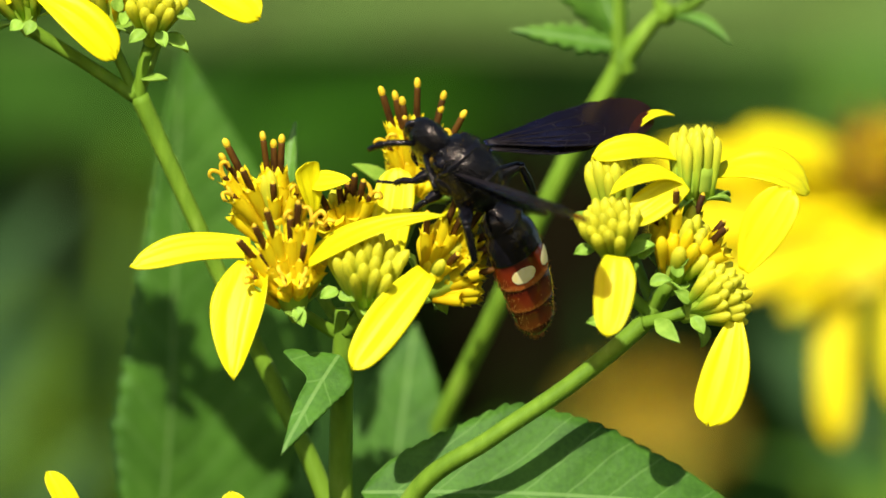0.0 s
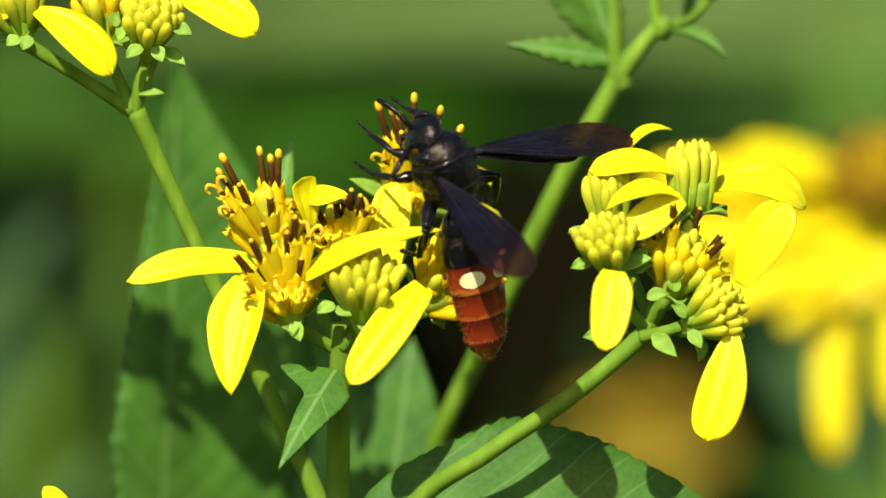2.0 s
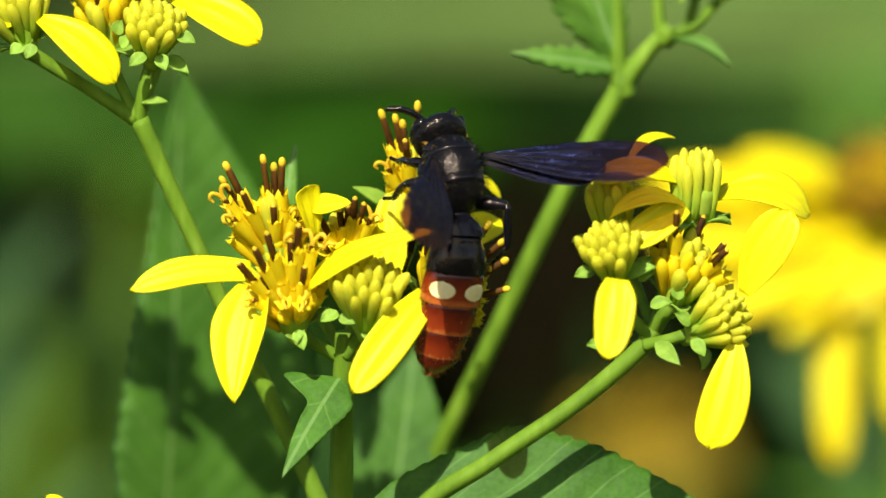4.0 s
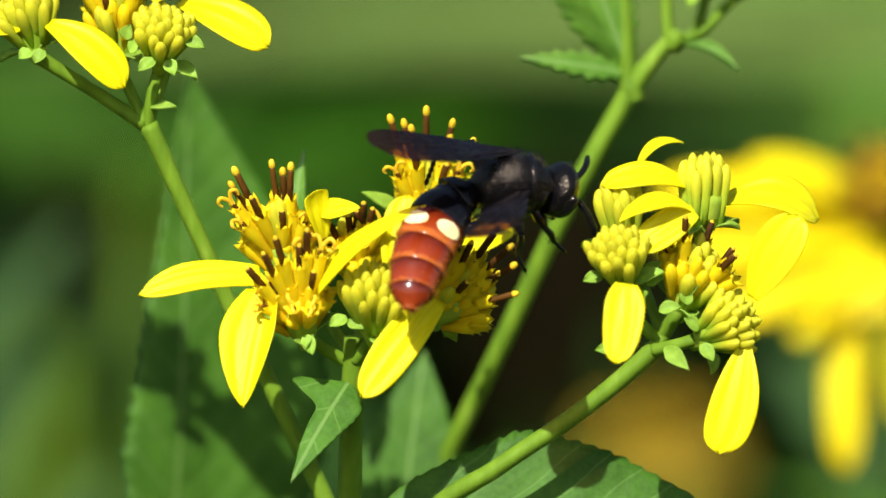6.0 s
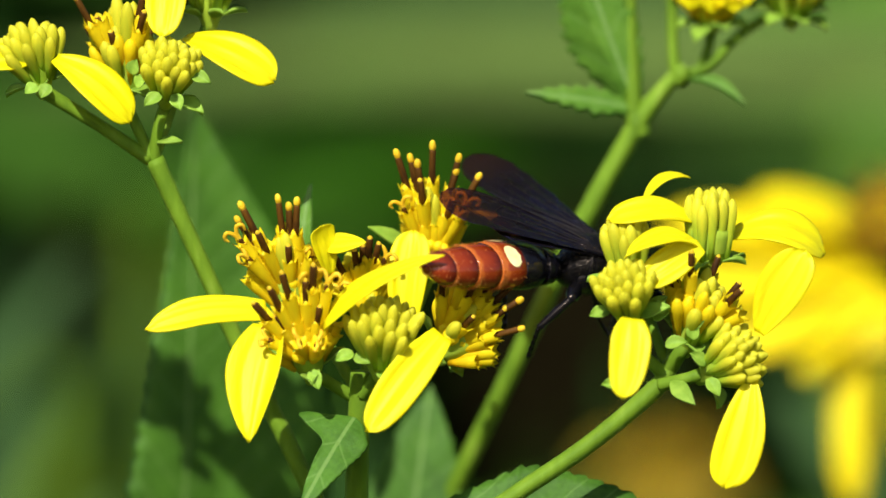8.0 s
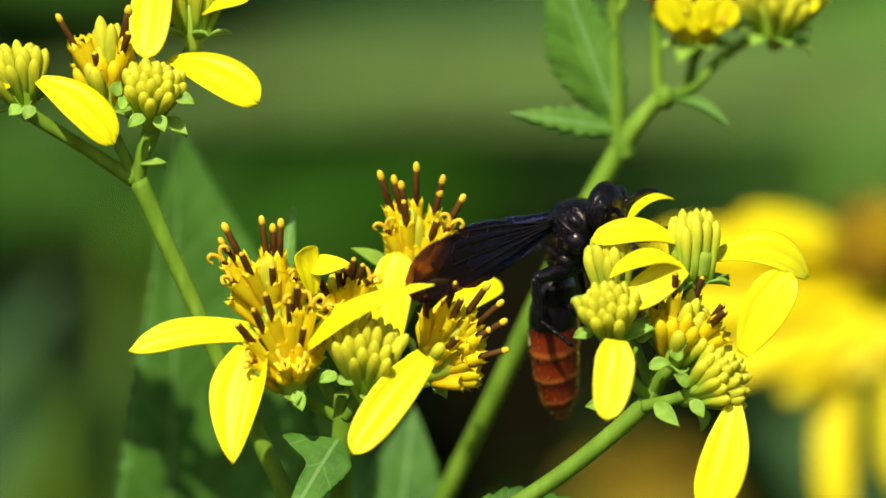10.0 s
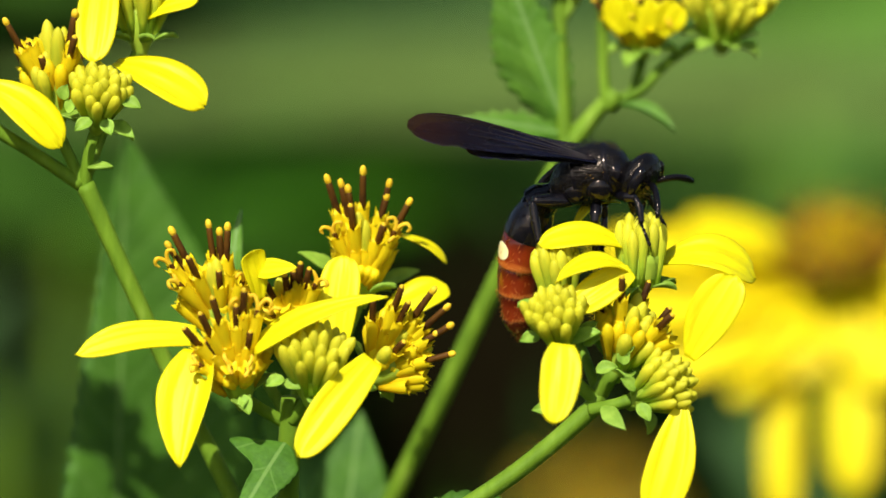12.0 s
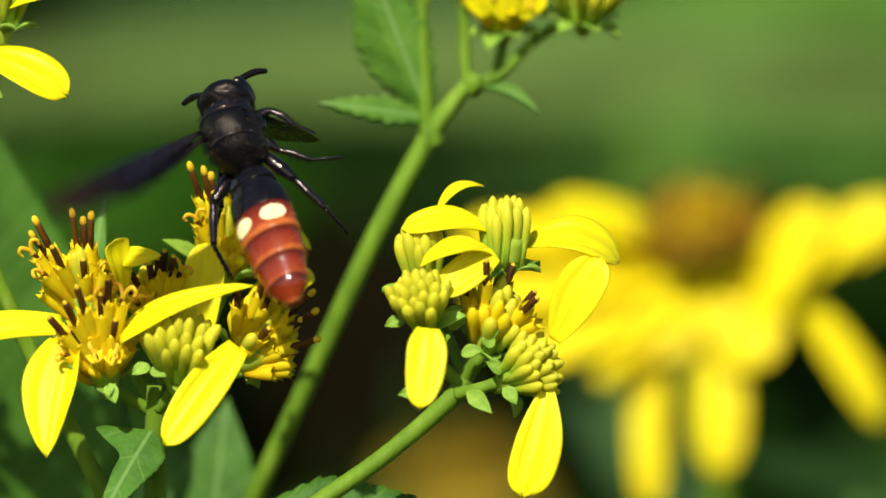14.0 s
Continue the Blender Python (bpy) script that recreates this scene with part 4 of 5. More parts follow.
def abdomen_segment(wasp, k):
    """One ring of the abdomen, from its front joint backwards along -X."""
    ln, r0, rm, r1 = SEGMENTS[k]
    red = k >= 2
    bm = bmesh.new()
    rows = dense([(0.35, r0 * .66, r0 * .49, 0), (0.05, r0 * .90, r0 * .68, 0), (-ln * .15, r0 * .975, r0 * .73, 0), (-ln * .5, rm, rm * .75, 0), (-ln * .93, r1, r1 * .75, 0), (-ln * 1.0, r1 * .97, r1 * .73, 0)])
    loft(bm, rows, 28, 0)
    seg = part("abdomen_segment", bm, RUST if red else CHITIN, wasp, "rust-red abdomen ring" if red else "glossy black abdomen ring")
    rnd = random.Random(k)
    spots = []
    for i in range(260 if red else 0):
        a = rnd.uniform(0, 2 * math.pi)
        if math.sin(a) > 0.45 and rnd.random() < 0.8:
            continue
        spots.append(((-ln * rnd.uniform(.84, .98), r1 * 1.0 * math.cos(a), r1 * .76 * math.sin(a)), (-2.2, math.cos(a), math.sin(a))))
    for i in range(70 if red else 90):
        a, x = rnd.uniform(0, 2 * math.pi), -rnd.random() ** 0.6 * ln
        if red and rnd.random() < .8:
            a = rnd.choice((0, math.pi)) + rnd.gauss(-.1, .5) * (1 if rnd.random() < .5 else -1)
        r = np.interp(-x / ln, [0, .5, 1], [r0, rm, r1])
        spots.append(((x, r * math.cos(a), r * .75 * math.sin(a)), (-1.1, math.cos(a), math.sin(a))))
    hairs("hair", seg, FRINGE if red else CHITIN, spots, 0.34 if red else 0.4, k)
    if k == 2:
        for side in (1, -1):
            bm = bmesh.new()

            def place(s, w):
                x = -ln * .50 + 0.64 * (s * 2 - 1)
                lim = math.sqrt(max(0, 1 - (s * 2 - 1) ** 2))
                a = math.pi / 2 - side * (0.62 + 0.46 * w * lim)
                r = np.interp(-x / ln, [0, .5, 1], [r0 * .97, rm, r1]) * 1.03
                return Vector((x, r * math.cos(a), r * .75 * math.sin(a))) * MM

            rows = [[bm.verts.new(place(i / 10, j / 5 - 1)) for j in range(11)] for i in range(11)]
            for i in range(10):
                for j in range(10):
                    bm.faces.new((rows[i][j], rows[i + 1][j], rows[i + 1][j + 1], rows[i][j + 1]))
            bmesh.ops.remove_doubles(bm, verts=bm.verts, dist=1e-7)
            part("spot", bm, SPOT, seg, "cream-yellow spot")
    return seg


def wing(wasp, side, length, width, hind=False):
    """A wing from its hinge along +X; the leading edge lies towards side * Y."""
    def place(s, w):
        half = width / 2 * (0.13 + 0.87 * math.sin(min(1, s / .74) * math.pi / 2) ** 1.35) * (1 if s < .80 else math.sqrt(max(0.0, 1 - ((s - .80) / .205) ** 2)))
        if w * side < -.6:
            half *= 1 + 0.05 * math.sin(s * 37) * math.sin(s * 91 + 1)
        lead = width * .22 * (1 - s * .3)
        y = side * (lead * math.sin(s * 2.2) * .6 - width * .28 * s + half * w * side)
        z = 0.10 * math.sin(s * 3) * w - 0.25 * s * s + 0.035 * math.sin(w * 4.1 + s * 9) * math.sin(s * 13 + w * 2) + 0.030 * math.sin(w * 13 + s * 4) * math.sin(math.pi * s) ** 0.5
        return Vector((s * length, y, z)) * MM

    ob = part("hindwing" if hind else "forewing", sheet(bmesh.new(), 26, 36, place, 0.00003), WING, wasp, "smoky blue-black wing with brown tip")
    bm = bmesh.new()
    for w0, w1, s1 in ((.93, .97, .93), (.55, .75, .72), (.25, .35, .66), (-.1, -.05, .68), (-.45, -.55, .60)):
        w0, w1 = w0 * side, w1 * side
        tube(bm, [place(.02, w0 * .6), place(s1 * .35, w0), place(s1 * .7, (w0 + w1) / 2), place(s1, w1)], [.08 * MM, .05 * MM, .035 * MM, .02 * MM], 5, steps=5)
    for s, a, b in ((.42, .93, .25), (.55, .9, .3), (.66, .6, -.1), (.40, .2, -.5), (.56, .0, -.5)):
        tube(bm, [place(s, a * side), place(s + .03, (a + b) / 2 * side), place(s + .01, b * side)], [.03 * MM] * 3, 5, steps=4)
    part("vein_net", bm, VEIN, ob, "dark wing veins")
    return ob


def leg(wasp, hip, knee, ankle, toe, thick, seed):
    """A leg: thigh from the hip, with shin and foot below it; the shin turns on its knee."""
    hip, knee, ankle, toe = (Vector(p) for p in (hip, knee, ankle, toe))
    rnd = random.Random(seed)
    bm = bmesh.new()
    v = [Vector((0, 0, 0)), (knee - hip) * .25, (knee - hip) * .6, knee - hip]
    tube(bm, [p * MM for p in v], [.30 * thick * MM, .42 * thick * MM, .45 * thick * MM, .26 * thick * MM], 10, steps=5)
    thigh = part("leg", bm, CHITIN, wasp, "spiny black leg")
    thigh.location = hip * MM
    bm = bmesh.new()
    v = [Vector((0, 0, 0)), (ankle - knee) * .5 + Vector((.08, 0, .1)), ankle - knee]
    tube(bm, [p * MM for p in v], [.22 * thick * MM, .27 * thick * MM, .20 * thick * MM], 9, steps=6)
    shin = part("shin", bm, CHITIN, thigh)
    shin.location = (knee - hip) * MM
    bm = bmesh.new()
    d = (ankle - knee).normalized()
    for i in range(22):
        p = (ankle - knee) * rnd.uniform(.2, 1)
        o = d.orthogonal().normalized()
        o.rotate(Matrix.Rotation(rnd.uniform(0, 6.3), 3, d))
        q = p + (o + d * .8).normalized() * .62
        tube(bm, [p * MM, q * MM], [.035 * MM, .008 * MM], 4, steps=1)
    d = toe - ankle
    line = [ankle - knee + d * (i / 10) + Vector((0, 0, -.02 * i)) for i in range(11)]
    for i in (2, 4, 6, 8, 10):
        for s in (-1, 1):
            tube(bm, [line[i] * MM, (line[i] + d.normalized() * .3 + Vector((0, .22 * s, -.1))) * MM], [.03 * MM, .006 * MM], 4, steps=1)
    spines = tagged(part("leg_spines", bm, CHITIN, thigh), "short black spines", kind="stuff")
    spines.location = (knee - hip) * MM
    bm = bmesh.new()
    tube(bm, [p * MM for p in line], [(.16 if i % 2 else .10) * thick * MM for i in range(11)], 7, steps=2)
    foot = part("foot", bm, VELVET, thigh)
    foot.location = (knee - hip) * MM
    return thigh, shin, foot, spines


def build_wasp():
    w = thing("wasp", "black digger wasp with rust-red abdomen and two cream spots", "wasp")
    w.scale = (1.06, 1.06, 1.06)
    parts = {}
    bm = bmesh.new()
    loft(bm, dense([(2.75, .7, .7, -.3), (2.45, 1.35, 1.3, -.15), (1.6, 1.85, 1.85, 0), (.4, 2.08, 2.12, .05), (-.9, 2.0, 2.05, -.05), (-2.0, 1.7, 1.65, -.3), (-2.8, 1.0, 1.0, -.6), (-3.1, .5, .5, -.7)]), 30)
    th = part("thorax", bm, VELVET, w, "hairy black thorax")
    for x, ry, rz, z in ((1.15, 1.99, 2.02, .04), (-1.15, 1.95, 1.98, -.06)):
        bm = bmesh.new()
        loft(bm, [(x + .22, ry * .99, rz * .99, z), (x + .1, ry * 1.035, rz * 1.035, z), (x - .1, ry * 1.035, rz * 1.035, z), (x - .22, ry * .985, rz * .985, z)], 30)
        part("plate_rim", bm, CHITIN, th)
    for s in (1, -1):
        for x, y, z, rx, ry, rz in ((.45, 1.45, -.75, 1.05, .85, 1.0), (-1.3, 1.35, -.85, .8, .7, .9), (1.75, 1.2, .1, .6, .75, .8)):
            bm = bmesh.new()
            bmesh.ops.create_uvsphere(bm, u_segments=18, v_segments=12, radius=1)
            bmesh.ops.scale(bm, vec=(rx * MM, ry * MM, rz * MM), verts=bm.verts)
            bmesh.ops.translate(bm, vec=(x * MM, s * y * MM, z * MM), verts=bm.verts)
            part("side_plate", bm, CHITIN, th, "glossy black side plate")
    rnd = random.Random(5)
    spots = []
    for i in range(1500):
        a, x = rnd.uniform(0, 6.283), rnd.uniform(-2.4, 2.3)
        r = np.interp(x, [-2.8, -2, -.9, .4, 1.6, 2.4], [1, 1.68, 2.0, 2.08, 1.85, 1.35])
        spots.append(((x, r * math.cos(a), r * math.sin(a)), (-.5, math.cos(a), math.sin(a))))
    hairs("hair", th, CHITIN, spots, 0.65, 1)
    hairs("collar_hair", th, POLLEN, [((2.3 + rnd.uniform(-.3, .2), 1.3 * math.cos(a), 1.3 * math.sin(a) - .2), (.6, math.cos(a), math.sin(a))) for a in [rnd.uniform(-2.9, .1) for _ in range(130)]], 0.5, 2, "pollen-dusted collar hair")
    specks = []
    for i in range(110):
        a, x = rnd.uniform(0, 6.283), rnd.uniform(-2.2, 2.3)
        r = np.interp(x, [-2.8, -2, -.9, .4, 1.6, 2.4], [1, 1.68, 2.0, 2.08, 1.85, 1.35]) * 1.02
        specks.append(((x, r * math.cos(a), r * math.sin(a)), (rnd.uniform(-1, 1), math.cos(a) + rnd.uniform(-1, 1), math.sin(a))))
    tagged(hairs("pollen_dust", th, POLLEN, specks, 0.12, 9, "yellow pollen specks"), "yellow pollen specks", kind="stuff")
    # head
    bm = bmesh.new()
    loft(bm, dense([(1.15, .35, .5, -.25), (1.0, 1.0, 1.05, -.2), (.55, 1.5, 1.42, -.08), (0, 1.68, 1.55, 0), (-.5, 1.5, 1.35, 0), (-.9, .8, .8, -.05), (-1.0, .4, .4, -.05)]), 28)
    hd = part("head", bm, VELVET, w, "round black head")
    parts["head"] = hd
    for s in (1, -1):
        bm = bmesh.new()
        bmesh.ops.create_uvsphere(bm, u_segments=16, v_segments=12, radius=1)
        bmesh.ops.scale(bm, vec=(.55 * MM, .42 * MM, .95 * MM), verts=bm.verts)
        part("eye", bm, CHITIN, hd, "glossy black eye", pose(.38 * MM, s * 1.30 * MM, .12 * MM, 0, 0, s * 28))
        bm = bmesh.new()
        reach = ((.95, .42, .1), (1.2, .75, .40), (1.65, 1.4, .70), (2.05, 2.1, .75), (2.35, 2.8, .60)) if s > 0 else ((.95, -.42, .1), (1.35, -.75, .3), (2.0, -1.35, .25), (2.65, -1.9, -.05), (3.2, -2.3, -.5))
        tube(bm, [Vector(p) * MM for p in reach], [.12 * MM, .19 * MM, .20 * MM, .21 * MM, .15 * MM], 9, steps=4)
        part("antenna", bm, VELVET, hd, "thick black antenna")
        bm = bmesh.new()
        tube(bm, [Vector(p) * MM for p in ((.6, s * .75, -1.1), (.95, s * .6, -1.6), (1.1, s * .1, -1.85))], [.24 * MM, .2 * MM, .06 * MM], 8, steps=4)
        part("mandible", bm, CHITIN, hd)
    hairs("face_hair", hd, POLLEN, [((.9 + rnd.uniform(-.5, .15), rnd.uniform(-1, 1), rnd.uniform(-1.4, .1)), (1, rnd.uniform(-.6, .6), -.4)) for _ in range(150)], 0.45, 3, "pollen-dusted face hair")
    hd.matrix_basis = pose(3.2 * MM, 0, -.8 * MM, 0, 30, 0) @ Matrix.Diagonal((1.10, 1.18, 1.28, 1))
    parts["segments"] = [abdomen_segment(w, k) for k in range(6)]
    for s, side in ((1, "left"), (-1, "right")):
        parts["fore_" + side] = wing(w, s, 13.6, 4.1)
        parts["hind_" + side] = wing(w, s, 9.0, 3.0, True)
        plan = [((1.5, s * .9, -1.6), (2.5, s * 1.9, -2.6), (3.5, s * 1.7, -4.2), (4.6, s * 1.5, -5.3), .95, 3),
                ((.1, s * 1.1, -1.8), (.7, s * 2.5, -2.6), (.9, s * 2.4, -5.0), (1.9, s * 2.2, -6.6), 1.0, 4),
                ((-1.6, s * 1.1, -1.5), (-2.7, s * 3.5, -0.1), (-5.0, s * 3.7, -2.1), (-5.2, s * 3.2, -4.8), 1.25, 5)]
        parts["legs_" + side] = [leg(w, *row) for row in plan]
        for i, (hip, knee, ankle, *_) in enumerate(plan):
            parts.setdefault("shin_run", {})[side, i] = (Vector(ankle) - Vector(knee)).normalized()
    return w, parts


WASP, WASP_PARTS = build_wasp()


def turn_at(t):
    """How far the camera has turned at t, in steps of the plan."""
    ts = [r[0] for r in TURNS]
    return np.interp(t, ts, [r[1] for r in TURNS]), np.interp(t, ts, [r[2] for r in TURNS])


def stance(t, u, v, d, f, up, pitch, yaw, left, right, grip=(0, 0, 0), legs=(), gaze=None, tuck=0.0):
    """How the wasp stands at t: its thorax at (u, v, d) of the plan, which turns with the camera; forward and back directions; how far the abdomen
    curls under and sideways; each wing's run and face; turns of the fore, middle and hind legs; legs: the runs of thigh and shin of single legs, by side and number;
    gaze: where the face points; tuck: how far the head is drawn in."""
    a, b = turn_at(t)
    body = basis(at(u - a, v - b, d), way(*f), way(*up))
    inv = body.to_3x3().inverted()
    rows = {"body": body}
    joint = Matrix.Translation((-2.75 * MM, 0, -.6 * MM))
    for k, share in enumerate((.42, .28, .12, .08, .06, .04)):
        joint = joint @ Euler((0, radians(-pitch * share), radians(yaw * share))).to_matrix().to_4x4()
        rows[k] = joint.copy()
        joint = joint @ Matrix.Translation((-SEGMENTS[k][0] * MM * .96, 0, 0))
    for side, s, (run, face) in (("left", 1, left), ("right", -1, right)):
        r, n = inv @ way(*run), inv @ way(*face)
        rows["fore_" + side] = basis(Vector((.7, s * 1.75, 1.25)) * MM, r, n)
        back = (r + Vector((-.03, s * .01, -.02))).normalized()
        rows["hind_" + side] = basis(Vector((.15, s * 1.72, 1.15)) * MM, back, n)
    rows["grip"] = grip
    face = inv @ way(*gaze) if gaze else Vector((.87, 0, -.5))
    rows["head"] = basis(Vector((3.2 - .9 * tuck, 0, -.8 - .2 * tuck)) * MM, face, (.4, 0, .9))
    rows["legs"] = {k: (inv @ way(*thigh), inv @ way(*shin)) for k, thigh, shin in legs}
    return t, rows


def key_wasp(stances):
    walk(WASP, [(t, r["body"]) for t, r in stances])
    walk(WASP_PARTS["head"], [(t, r["head"]) for t, r in stances])
    for k, seg in enumerate(WASP_PARTS["segments"]):
        walk(seg, [(t, r[k]) for t, r in stances])
    for side, s in (("left", 1), ("right", -1)):
        for w in ("fore_", "hind_"):
            walk(WASP_PARTS[w + side], [(t, r[w + side]) for t, r in stances])
        for i, (thigh, shin, foot, spines) in enumerate(WASP_PARTS["legs_" + side]):
            p, q = thigh.location.copy(), shin.location.copy()
            run, reach = q.normalized(), WASP_PARTS["shin_run"][side, i]
            upper, lower = [], []
            for t, r in stances:
                g = r["grip"][i]
                m = Euler((radians(s * g * .4), radians(g), 0)).to_quaternion()
                n = Euler((0, radians(-g * .6), 0)).to_quaternion()
                if (side[0] + str(i)) in r["legs"]:
                    to, low = r["legs"][side[0] + str(i)]
                    m = run.rotation_difference(to)
                    n = reach.rotation_difference(m.inverted() @ low)
                upper.append((t, Matrix.LocRotScale(p, m, None)))
                lower.append((t, Matrix.LocRotScale(q, n, None)))
            walk(thigh, upper)
            for ob in (shin, foot, spines):
                walk(ob, lower)


def key_ray():
    """The long ray that the wasp pushes up as it climbs over it."""
    base = at(*RAY_BASE)
    walk(BENT_RAY, [(t, basis(base, at(u, v, d) - base, way(-.25, .75, .6))) for t, u, v, d in (
        (0, 790, 380, -5), (3.2, 788, 378, -5), (4.5, 765, 350, -7), (5.4, 740, 318, -8), (6, 750, 305, -7.5), (6.5, 756, 325, -7.5), (7, 752, 312, -7.5),
        (7.5, 774, 312, -7), (8, 777, 330, -7), (8.2, 772, 338, -7), (10.4, 755, 362, -6), (11, 752, 362, -6), (11.6, 762, 366, -5.5), (12.2, 786, 371, -5), (14, 788, 372, -5))])


